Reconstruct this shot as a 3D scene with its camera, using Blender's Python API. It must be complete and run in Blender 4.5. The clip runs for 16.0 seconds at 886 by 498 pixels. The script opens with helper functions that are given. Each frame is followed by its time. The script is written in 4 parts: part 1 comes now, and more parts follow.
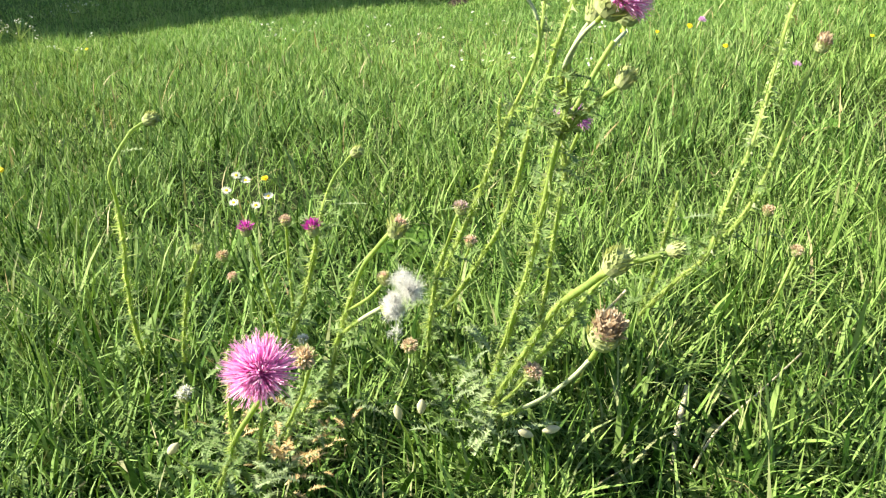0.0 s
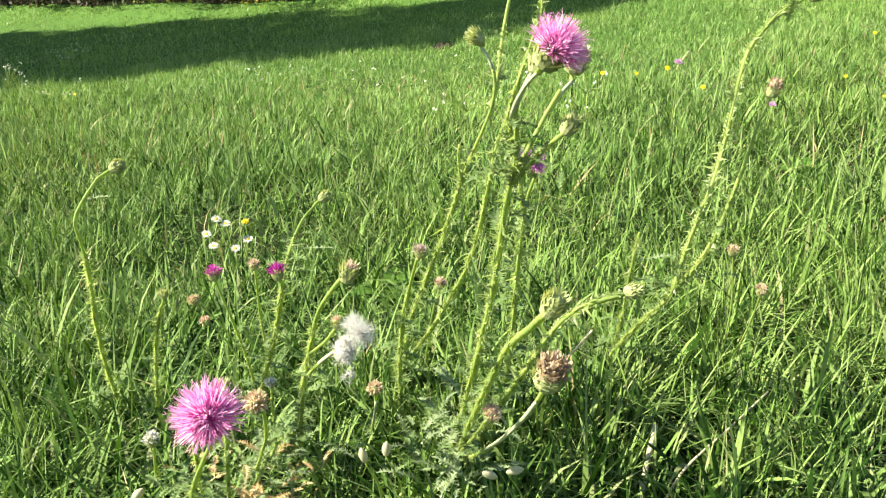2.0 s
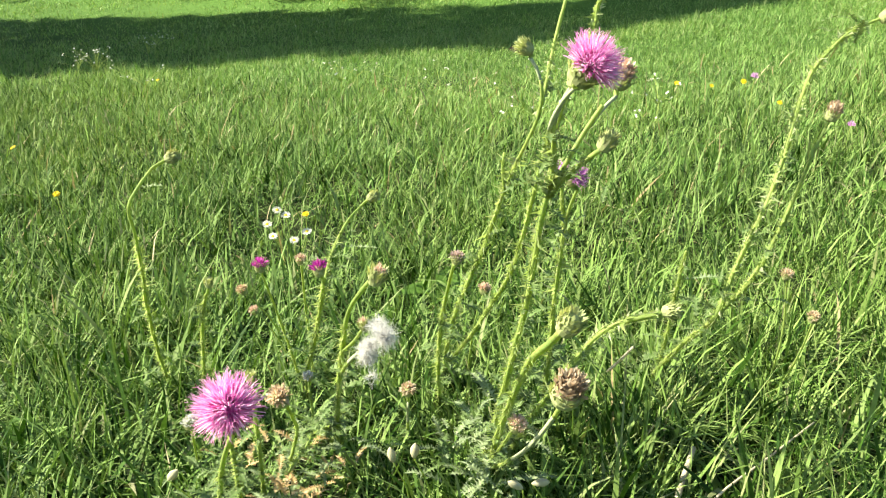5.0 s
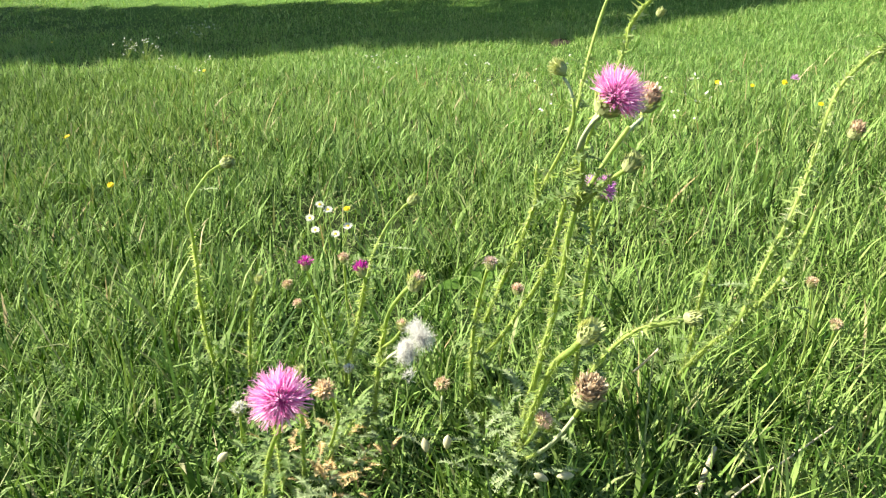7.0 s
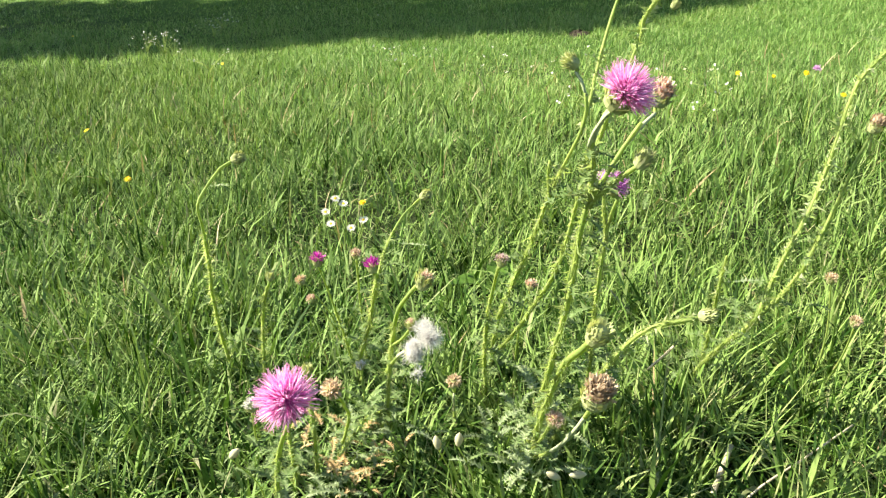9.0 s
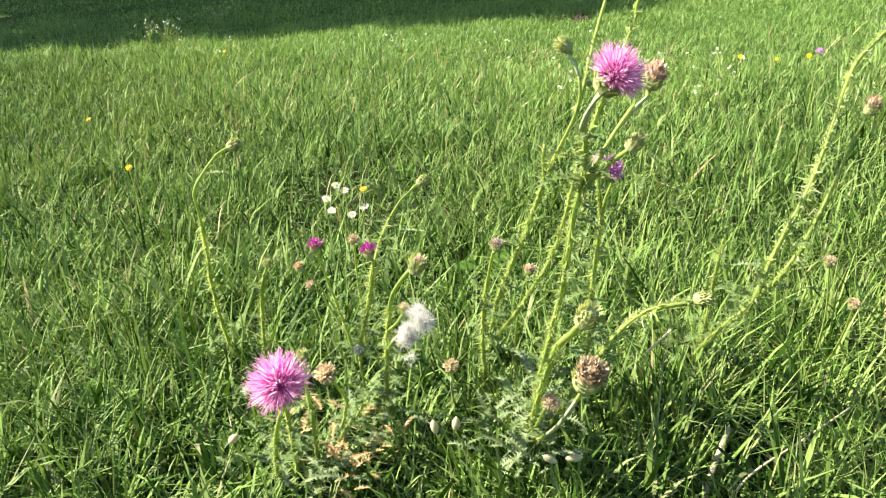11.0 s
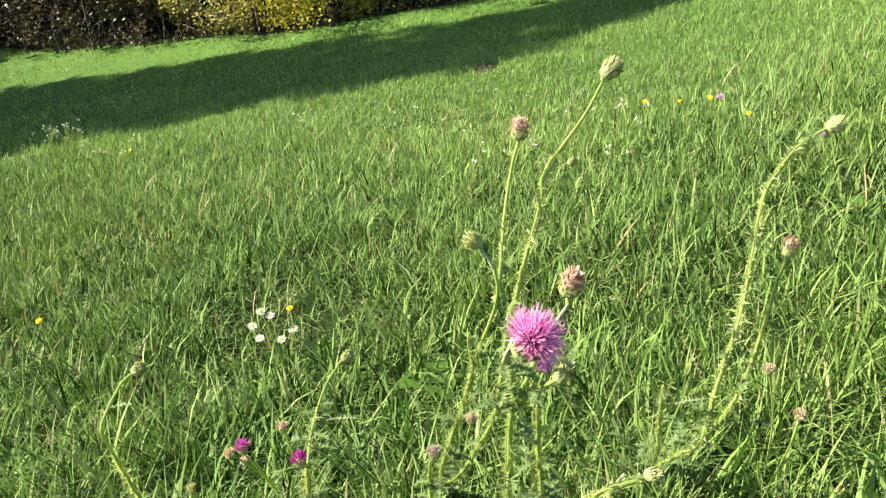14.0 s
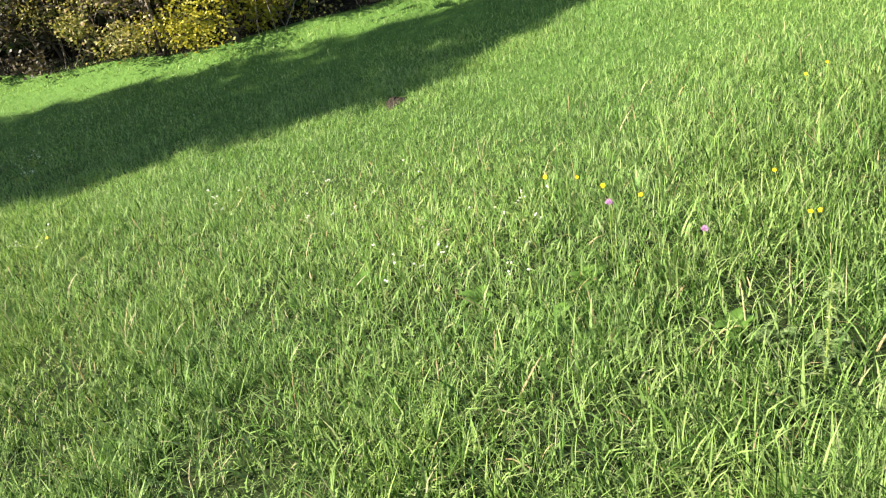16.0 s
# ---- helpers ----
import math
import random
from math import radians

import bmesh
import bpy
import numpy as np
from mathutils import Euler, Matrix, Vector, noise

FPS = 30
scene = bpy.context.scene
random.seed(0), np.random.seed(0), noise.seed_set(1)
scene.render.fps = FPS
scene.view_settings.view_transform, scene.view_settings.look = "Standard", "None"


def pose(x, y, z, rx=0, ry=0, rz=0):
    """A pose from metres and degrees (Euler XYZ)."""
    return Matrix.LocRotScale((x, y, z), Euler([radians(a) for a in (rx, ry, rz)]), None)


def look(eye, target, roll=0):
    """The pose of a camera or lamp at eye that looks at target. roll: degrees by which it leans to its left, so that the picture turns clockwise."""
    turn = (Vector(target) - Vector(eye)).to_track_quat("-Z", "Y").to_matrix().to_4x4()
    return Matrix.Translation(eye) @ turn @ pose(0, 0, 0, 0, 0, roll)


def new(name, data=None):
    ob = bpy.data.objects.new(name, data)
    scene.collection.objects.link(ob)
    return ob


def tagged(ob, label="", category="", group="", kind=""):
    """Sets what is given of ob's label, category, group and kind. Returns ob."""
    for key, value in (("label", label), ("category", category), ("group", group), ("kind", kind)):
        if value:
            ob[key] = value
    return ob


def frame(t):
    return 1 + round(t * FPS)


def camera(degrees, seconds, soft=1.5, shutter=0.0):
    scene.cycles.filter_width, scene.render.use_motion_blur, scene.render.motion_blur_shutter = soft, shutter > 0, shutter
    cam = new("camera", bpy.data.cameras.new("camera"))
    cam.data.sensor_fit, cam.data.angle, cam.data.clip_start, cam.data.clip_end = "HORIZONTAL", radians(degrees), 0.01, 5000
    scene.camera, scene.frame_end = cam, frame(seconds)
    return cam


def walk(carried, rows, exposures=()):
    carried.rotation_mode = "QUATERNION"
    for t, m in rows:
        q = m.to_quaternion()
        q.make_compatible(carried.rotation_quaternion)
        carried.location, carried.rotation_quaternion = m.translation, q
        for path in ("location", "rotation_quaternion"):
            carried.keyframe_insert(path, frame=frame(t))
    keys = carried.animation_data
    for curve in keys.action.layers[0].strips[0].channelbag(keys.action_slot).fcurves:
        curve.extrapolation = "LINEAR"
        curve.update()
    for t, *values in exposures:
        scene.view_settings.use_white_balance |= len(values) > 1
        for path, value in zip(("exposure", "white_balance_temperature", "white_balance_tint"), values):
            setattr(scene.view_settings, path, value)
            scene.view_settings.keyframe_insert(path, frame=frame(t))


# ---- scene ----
cam = camera(55.5, 16.0, 1.2)
PATH = [
    (0, (0.057, -0.02, 0.616), (0.01, 1.837, -0.124), -1.1),
    (0.5, (0.07, -0.025, 0.618), (0.034, 1.854, -0.065), -1.6),
    (1, (0.07, -0.04, 0.622), (0.055, 1.848, -0.038), -1.3),
    (1.5, (0.077, -0.036, 0.622), (0.059, 1.854, -0.034), -1.4),
    (2, (0.083, -0.029, 0.622), (0.056, 1.861, -0.03), -1.4),
    (2.5, (0.091, -0.032, 0.628), (0.041, 1.858, -0.022), -1.7),
    (3, (0.096, -0.035, 0.624), (0.009, 1.857, -0.02), -1.3),
    (3.5, (0.102, -0.03, 0.625), (-0.018, 1.861, -0.015), -0.8),
    (4, (0.105, -0.027, 0.626), (-0.039, 1.863, -0.012), -0.3),
    (6.5, (0.111, -0.055, 0.647), (-0.14, 1.81, -0.03), 1.0),
    (7, (0.113, -0.068, 0.656), (-0.16, 1.794, -0.02), 0.9),
    (7.5, (0.111, -0.065, 0.654), (-0.178, 1.794, -0.023), 0.8),
    (8, (0.109, -0.059, 0.659), (-0.193, 1.797, -0.023), 0.6),
    (8.5, (0.112, -0.063, 0.658), (-0.198, 1.789, -0.03), 0.4),
    (9, (0.119, -0.059, 0.658), (-0.198, 1.789, -0.037), 0.4),
    (9.5, (0.118, -0.06, 0.659), (-0.2, 1.786, -0.042), 0.4),
    (10, (0.121, -0.059, 0.656), (-0.202, 1.784, -0.051), 0.2),
    (12.5, (0.132, -0.06, 0.671), (-0.2, 1.769, -0.067), -1.7),
    (13, (0.125, -0.024, 0.693), (-0.195, 1.815, -0.025), -4.0),
    (13.5, (0.128, 0.009, 0.699), (-0.126, 1.873, 0.021), -6.4),
    (14, (0.136, 0.026, 0.773), (-0.04, 1.908, 0.121), -6.6),
    (14.5, (0.155, 0.034, 0.881), (0.049, 1.915, 0.209), -8.9),
    (15, (0.21, 0.078, 1.047), (0.122, 1.943, 0.331), -12.2),
    (15.5, (0.244, 0.102, 1.164), (0.185, 1.953, 0.407), -11.9),
    (16, (0.294, 0.111, 1.266), (0.234, 1.945, 0.469), -12.0),
]
walk(cam, [(t, look(eye, target, roll)) for t, eye, target, roll in PATH], [(0.0, 1.92, 6500, 0), (4.0, 1.92, 6500, 0), (9.0, 1.95, 6500, 4), (12.5, 1.96, 6500, 5), (13.5, 1.88, 6500, 5), (14.2, 1.82, 6500, 5), (15.0, 1.92, 6400, 8), (16.0, 2.05, 6400, 8)])

# ---- light ----
SUN_EL, SUN_WAY = 37.0, Vector((0.99, 0.13, 0.0))          # the sunlight's way over the ground
world = bpy.data.worlds.new("world")
scene.world = world
world.use_nodes = True
sky = world.node_tree.nodes.new("ShaderNodeTexSky")
sky.sky_type, sky.sun_disc = "NISHITA", False
sky.sun_elevation, sky.sun_rotation = radians(SUN_EL), radians(262)
world.node_tree.links.new(sky.outputs[0], world.node_tree.nodes["Background"].inputs[0])
world.node_tree.nodes["Background"].inputs[1].default_value = 0.070
sun = new("sun", bpy.data.lights.new("sun", "SUN"))
sun.data.energy, sun.data.angle, sun.data.color = 5.7, radians(0.55), (1.0, 0.885, 0.71)
sun.matrix_world = look((0, 0, 0), SUN_WAY.normalized() * math.cos(radians(SUN_EL)) - Vector((0, 0, math.sin(radians(SUN_EL)))))


# ---- materials ----
def nodes_of(name):
    m = bpy.data.materials.new(name)
    m.use_nodes = True
    return m, m.node_tree.nodes, m.node_tree.links


def ramp_of(nd, lk, source, stops):
    r = nd.new("ShaderNodeValToRGB")
    while len(r.color_ramp.elements) < len(stops):
        r.color_ramp.elements.new(0.5)
    for e, (p, c) in zip(r.color_ramp.elements, stops):
        e.position, e.color = p, (*c, 1)
    lk.new(source, r.inputs[0])
    return r.outputs[0]


def noise_of(nd, lk, scale, detail=3.0, rough=0.6, space="Object"):
    tc, n = nd.new("ShaderNodeTexCoord"), nd.new("ShaderNodeTexNoise")
    n.inputs["Scale"].default_value, n.inputs["Detail"].default_value, n.inputs["Roughness"].default_value = scale, detail, rough
    lk.new(tc.outputs[space], n.inputs["Vector"])
    return n.outputs[0]


def mixed(nd, lk, kind, fac, a, b):
    x = nd.new("ShaderNodeMix")
    x.data_type, x.blend_type = "RGBA", kind
    for s, v in ((x.inputs[0], fac), (x.inputs[6], a), (x.inputs[7], b)):
        if isinstance(v, bpy.types.NodeSocket):
            lk.new(v, s)
        else:
            s.default_value = v if isinstance(v, float) else (*v, 1)
    return x.outputs[2]


def leafy(name, stops, through_light=0.35, rough=0.5, patch=2.0, patch_stops=None, grain=90.0, gloss=0.22, tint=(1.25, 1.2, 0.75)):
    """Thin plant tissue: each blade or petal its own shade, larger patches, fine grain, and some light passing through."""
    m, nd, lk = nodes_of(name)
    bsdf, out = nd["Principled BSDF"], nd["Material Output"]
    geo = nd.new("ShaderNodeNewGeometry")
    col = ramp_of(nd, lk, geo.outputs["Random Per Island"], stops)
    if patch_stops:
        col = mixed(nd, lk, "MULTIPLY", 1.0, col, ramp_of(nd, lk, noise_of(nd, lk, patch), patch_stops))
    fine = ramp_of(nd, lk, noise_of(nd, lk, grain, 2.0), [(0.3, (0.82, 0.82, 0.82)), (0.7, (1.15, 1.15, 1.15))])
    col = mixed(nd, lk, "MULTIPLY", 1.0, col, fine)
    lk.new(col, bsdf.inputs["Base Color"])
    bsdf.inputs["Roughness"].default_value = rough
    bsdf.inputs["Specular IOR Level"].default_value = gloss
    tr, mx = nd.new("ShaderNodeBsdfTranslucent"), nd.new("ShaderNodeMixShader")
    lk.new(mixed(nd, lk, "MULTIPLY", 1.0, col, tint), tr.inputs[0])
    mx.inputs[0].default_value = through_light
    lk.new(bsdf.outputs[0], mx.inputs[1])
    lk.new(tr.outputs[0], mx.inputs[2])
    lk.new(mx.outputs[0], out.inputs[0])
    return m


def solid(name, stops, scale, rough=0.85, bump=0.4, bump_scale=None):
    m, nd, lk = nodes_of(name)
    bsdf = nd["Principled BSDF"]
    lk.new(ramp_of(nd, lk, noise_of(nd, lk, scale, 6.0), stops), bsdf.inputs["Base Color"])
    bsdf.inputs["Roughness"].default_value = rough
    bsdf.inputs["Specular IOR Level"].default_value = 0.1
    bp = nd.new("ShaderNodeBump")
    bp.inputs["Strength"].default_value, bp.inputs["Distance"].default_value = bump, 0.02
    lk.new(noise_of(nd, lk, bump_scale or scale * 3, 5.0), bp.inputs["Height"])
    lk.new(bp.outputs[0], bsdf.inputs["Normal"])
    return m


PATCH = [(0.3, (0.80, 0.88, 0.88)), (0.5, (1.0, 1.0, 1.0)), (0.72, (1.14, 1.10, 0.98))]
# the near-black low stops paint the shade between blades into some of them
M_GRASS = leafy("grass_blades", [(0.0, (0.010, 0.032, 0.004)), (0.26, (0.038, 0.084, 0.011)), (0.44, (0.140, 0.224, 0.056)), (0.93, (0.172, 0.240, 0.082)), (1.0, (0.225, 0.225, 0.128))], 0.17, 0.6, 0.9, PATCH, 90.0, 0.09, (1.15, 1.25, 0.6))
M_GRASS_FAR = leafy("distant_grass_blades", [(0.0, (0.090, 0.180, 0.040)), (0.4, (0.154, 0.262, 0.067)), (0.8, (0.218, 0.306, 0.102)), (1.0, (0.265, 0.318, 0.138))], 0.32, 0.55, 0.5, PATCH, 20.0, 0.15, (1.1, 1.15, 0.75))
M_DRY = leafy("dry_grass", [(0.0, (0.228, 0.18, 0.09)), (0.6, (0.312, 0.252, 0.132)), (1.0, (0.372, 0.33, 0.216))], 0.2, 0.7)
# soil toned down to near black, so its colour carries the grass roots' shade
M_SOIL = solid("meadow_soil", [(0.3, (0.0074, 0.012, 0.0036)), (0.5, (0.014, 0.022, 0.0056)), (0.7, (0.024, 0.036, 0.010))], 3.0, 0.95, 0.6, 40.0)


def mown_thatch(m):
    """Towards the wood the ground is covered by a close green mat of mown grass."""
    nd, lk = m.node_tree.nodes, m.node_tree.links
    colour = nd["Principled BSDF"].inputs["Base Color"]
    bare = colour.links[0].from_socket
    tc, xyz, add = nd.new("ShaderNodeTexCoord"), nd.new("ShaderNodeSeparateXYZ"), nd.new("ShaderNodeMath")
    lk.new(tc.outputs["Object"], xyz.inputs[0])
    slope = nd.new("ShaderNodeMath")
    slope.operation, slope.inputs[1].default_value = "MULTIPLY_ADD", 0.5
    lk.new(xyz.outputs[0], slope.inputs[0])
    lk.new(xyz.outputs[1], slope.inputs[2])
    lk.new(slope.outputs[0], add.inputs[0])
    lk.new(noise_of(nd, lk, 2.0, 4.0), add.inputs[1])
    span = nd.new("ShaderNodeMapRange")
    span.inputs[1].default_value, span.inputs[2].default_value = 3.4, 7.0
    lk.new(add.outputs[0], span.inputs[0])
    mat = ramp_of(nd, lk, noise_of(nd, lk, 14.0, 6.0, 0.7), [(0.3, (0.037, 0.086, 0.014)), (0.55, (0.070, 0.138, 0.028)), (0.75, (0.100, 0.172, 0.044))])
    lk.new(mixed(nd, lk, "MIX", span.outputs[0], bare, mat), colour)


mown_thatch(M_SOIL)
M_EARTH = solid("bare_earth", [(0.3, (0.024, 0.020, 0.014)), (0.7, (0.050, 0.043, 0.031))], 30.0, 0.95, 0.8)
M_STEM = leafy("thistle_stem", [(0.0, (0.270, 0.355, 0.092)), (1.0, (0.315, 0.395, 0.125))], 0.45, 0.6, 25.0, [(0.35, (0.88, 0.94, 0.9)), (0.65, (1.1, 1.05, 1.0))], 300.0, 0.25, (1.15, 1.15, 0.75))
M_WOOLLY = leafy("woolly_stem", [(0.0, (0.300, 0.345, 0.190)), (1.0, (0.350, 0.390, 0.240))], 0.08, 0.85, 40.0, None, 400.0, 0.1)
M_WING = leafy("spiny_wing", [(0.0, (0.225, 0.305, 0.085)), (0.5, (0.290, 0.365, 0.128)), (0.8, (0.335, 0.392, 0.190)), (1.0, (0.410, 0.440, 0.285))], 0.5, 0.6, gloss=0.13, tint=(1.15, 1.15, 0.8))
M_THLEAF = leafy("thistle_leaf", [(0.0, (0.092, 0.146, 0.044)), (0.6, (0.138, 0.192, 0.072)), (1.0, (0.178, 0.222, 0.104))], 0.25, 0.6, 30.0, [(0.35, (0.85, 0.9, 0.9)), (0.65, (1.1, 1.1, 1.05))])
M_GREYLEAF = leafy("woolly_thistle_leaf", [(0.0, (0.156, 0.204, 0.102)), (0.6, (0.228, 0.276, 0.156)), (1.0, (0.312, 0.348, 0.228))], 0.3, 0.75, 30.0, [(0.35, (0.85, 0.9, 0.9)), (0.65, (1.1, 1.1, 1.05))], gloss=0.098)
M_WITHER = leafy("withered_leaf", [(0.0, (0.365, 0.235, 0.104)), (0.6, (0.478, 0.348, 0.183)), (1.0, (0.522, 0.435, 0.278))], 0.25, 0.7)
M_INVOL = leafy("green_bracts", [(0.0, (0.255, 0.3, 0.12)), (0.6, (0.33, 0.367, 0.165)), (1.0, (0.405, 0.405, 0.24))], 0.3, 0.6)
M_PINK = leafy("thistle_florets", [(0.0, (0.735, 0.226, 0.520)), (0.35, (0.800, 0.350, 0.650)), (0.7, (0.800, 0.470, 0.715)), (1.0, (0.830, 0.660, 0.790))], 0.58, 0.6, tint=(1.05, 0.97, 1.05), gloss=0.13)
M_MAGENTA = leafy("magenta_florets", [(0.0, (0.68, 0.11, 0.44)), (0.6, (0.74, 0.21, 0.54)), (1.0, (0.78, 0.35, 0.64))], 0.45, 0.6, tint=(1.05, 0.95, 1.05), gloss=0.13)
M_MAUVE = leafy("mauve_florets", [(0.0, (0.296, 0.209, 0.244)), (0.6, (0.435, 0.331, 0.365)), (1.0, (0.574, 0.487, 0.487))], 0.3, 0.75)
M_LILAC = leafy("lilac_florets", [(0.0, (0.539, 0.261, 0.539)), (1.0, (0.696, 0.487, 0.696))], 0.4, 0.6, tint=(1.0, 0.95, 1.0))
M_PURPLE = leafy("young_florets", [(0.0, (0.331, 0.017, 0.235)), (0.6, (0.435, 0.035, 0.331)), (1.0, (0.522, 0.104, 0.435))], 0.3, 0.5, tint=(1.0, 0.9, 1.0))
M_VIOLET = leafy("violet_florets", [(0.0, (0.435, 0.087, 0.4)), (0.6, (0.539, 0.209, 0.522)), (1.0, (0.644, 0.4, 0.644))], 0.45, 0.6, tint=(1.0, 0.9, 1.05))
M_STALK = leafy("cut_straw", [(0.0, (0.488, 0.429, 0.296)), (1.0, (0.547, 0.488, 0.355))], 0.2, 0.7)
M_TAN = leafy("dry_bracts", [(0.0, (0.360, 0.245, 0.150)), (0.4, (0.490, 0.365, 0.250)), (0.8, (0.590, 0.475, 0.350)), (1.0, (0.670, 0.590, 0.470))], 0.45, 0.75, tint=(1.1, 1.02, 0.92))
M_STRAW = leafy("bleached_bracts", [(0.0, (0.300, 0.215, 0.140)), (0.5, (0.430, 0.335, 0.235)), (1.0, (0.560, 0.480, 0.375))], 0.5, 0.8, tint=(1.05, 1.0, 0.95), gloss=0.065)
M_ROSE = leafy("faded_florets", [(0.0, (0.460, 0.300, 0.225)), (0.6, (0.580, 0.440, 0.350)), (1.0, (0.670, 0.580, 0.490))], 0.45, 0.75, tint=(1.1, 1.0, 0.95))
M_DOWN = leafy("thistle_down", [(0.0, (0.547, 0.532, 0.518)), (1.0, (0.651, 0.643, 0.628))], 0.45, 0.85, tint=(1.0, 1.0, 1.0), gloss=0.033)
M_WHITE = leafy("white_petals", [(0.0, (0.547, 0.554, 0.518)), (1.0, (0.636, 0.636, 0.606))], 0.3, 0.6)
M_YELLOW = leafy("yellow_petals", [(0.0, (0.696, 0.47, 0.009)), (1.0, (0.748, 0.592, 0.026))], 0.25, 0.5)
M_HUSK = leafy("pale_husk", [(0.0, (0.384, 0.384, 0.222)), (1.0, (0.488, 0.444, 0.326))], 0.25, 0.7)
M_WEED = leafy("broad_weed_leaf", [(0.0, (0.051, 0.114, 0.018)), (1.0, (0.096, 0.168, 0.033))], 0.25, 0.4, 30.0, [(0.35, (0.8, 0.85, 0.85)), (0.65, (1.1, 1.1, 1.0))])
M_BARK = solid("bark", [(0.3, (0.06, 0.045, 0.033)), (0.55, (0.114, 0.093, 0.072)), (0.75, (0.168, 0.15, 0.12))], 9.0, 0.9, 0.9, 30.0)
M_TWIG = solid("bare_twigs", [(0.3, (0.10, 0.082, 0.068)), (0.7, (0.26, 0.22, 0.18))], 6.0, 0.9, 0.3)
# leaf litter darkened to near black: shade under the trees is in the colour
M_SHADED_LITTER = solid("forest_floor", [(0.3, (0.0042, 0.0040, 0.0028)), (0.7, (0.012, 0.010, 0.006))], 8.0, 0.95, 0.8, 30.0)
TREE_STOPS = {
    "yellow": [(0.0, (0.130, 0.130, 0.013)), (0.5, (0.250, 0.235, 0.020)), (1.0, (0.37, 0.33, 0.040))],
    "olive": [(0.0, (0.096, 0.102, 0.027)), (0.5, (0.204, 0.198, 0.054)), (0.85, (0.3, 0.27, 0.108)), (1.0, (0.312, 0.228, 0.144))],
    "brown": [(0.0, (0.050, 0.038, 0.027)), (0.6, (0.092, 0.072, 0.049)), (1.0, (0.160, 0.128, 0.088))],
    # the brown leaves at a third of their tone: the wood's shade painted in
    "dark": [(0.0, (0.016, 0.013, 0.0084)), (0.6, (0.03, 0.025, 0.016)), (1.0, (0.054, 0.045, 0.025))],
    "green": [(0.0, (0.024, 0.048, 0.011)), (0.6, (0.042, 0.072, 0.015)), (1.0, (0.078, 0.102, 0.024))],
}
M_LEAVES = {k: leafy(k + "_foliage", s, 0.3, 0.5) for k, s in TREE_STOPS.items()}


# ---- building blocks ----
def swell(x, y):
    return 0.012 * math.sin(1.9 * x + 0.7 * y) + 0.010 * math.sin(2.6 * y - 1.1 * x + 1.0)


def rise(y):
    """The meadow climbs towards the wood."""
    return 0.0145 * max(0.0, min(y, 8.5) - 3.4) ** 2 + 0.148 * 6 * math.tanh(max(0.0, y - 8.5) / 6)


def ground_z(x, y):
    return rise(y) + 0.036 + 0.0823 * 14 * math.tanh(x / 14) + 0.0133 * 30 * math.tanh(y / 30) + swell(x, y) * math.exp(-(x * x + y * y) / 120)


def mesh_of(name, v, f, material, smooth=False):
    me = bpy.data.meshes.new(name)
    me.from_pydata([tuple(p) for p in v], [], f)
    me.materials.append(material)
    if smooth:
        me.polygons.foreach_set("use_smooth", [True] * len(me.polygons))
    me.update()
    return me


class Geo:
    """Vertices and faces that grow into one mesh."""

    def __init__(self):
        self.v, self.f = [], []

    def add(self, v, f):
        o = len(self.v)
        self.v.extend(v)
        self.f.extend([tuple(i + o for i in q) for q in f])
        return self


def part(name, geo, material, parent, label="", smooth=False):
    base = Vector(parent.get("base", (0, 0, 0)))
    ob = new(name, mesh_of(name, [Vector(p) - base for p in geo.v], geo.f, material, smooth))
    ob.parent = parent
    ob["base"] = tuple(base)
    return tagged(ob, label, kind="stuff" if name in ("floret_tuft", "floret_heart", "bract_tuft", "spiny_wing", "thistle_down", "crown") else "")


def thing(name, at, label, category, group="", kind=""):
    ob = new(name)
    ob.empty_display_size = 0.02
    ob.location = at
    ob["base"] = tuple(at)
    return tagged(ob, label, category, group, kind)


def glide(points, step):
    """A smooth line through the points, in steps of about that length."""
    p = [Vector(q) for q in points]
    p = [2 * p[0] - p[1], *p, 2 * p[-1] - p[-2]]
    out = []
    for a, b, c, d in zip(p, p[1:], p[2:], p[3:]):
        n = max(1, round((c - b).length / step))
        for i in range(n):
            t = i / n
            out.append(0.5 * (2 * b + (c - a) * t + (2 * a - 5 * b + 4 * c - d) * t * t + (3 * b - a - 3 * c + d) * t ** 3))
    return [*out, p[-2]]


def frames_along(line):
    side, out = Vector((1, 0.3, 0)), []
    for i, q in enumerate(line):
        way = (line[min(i + 1, len(line) - 1)] - line[max(i - 1, 0)]).normalized()
        u = side - way * side.dot(way)
        if u.length < 1e-4:
            u = way.orthogonal()
        u.normalize()
        side = u
        out.append((q, way, u, way.cross(u)))
    return out


def tube(line, r0, r1, sides=6, geo=None, lump=0.0, power=1.0):
    geo = geo or Geo()
    fr, v, f = frames_along(line), [], []
    n = len(fr)
    for i, (q, w, a, b) in enumerate(fr):
        r = r0 + (r1 - r0) * (i / max(1, n - 1)) ** power
        for k in range(sides):
            t = 2 * math.pi * k / sides
            rr = r * (1 + (random.uniform(-lump, lump) if lump else 0))
            v.append(q + (a * math.cos(t) + b * math.sin(t)) * rr)
    for i in range(n - 1):
        for k in range(sides):
            m = (k + 1) % sides
            f.append((i * sides + k, i * sides + m, (i + 1) * sides + m, (i + 1) * sides + k))
    f.append(tuple(range(sides))[::-1])
    f.append(tuple((n - 1) * sides + k for k in range(sides)))
    return geo.add(v, f)


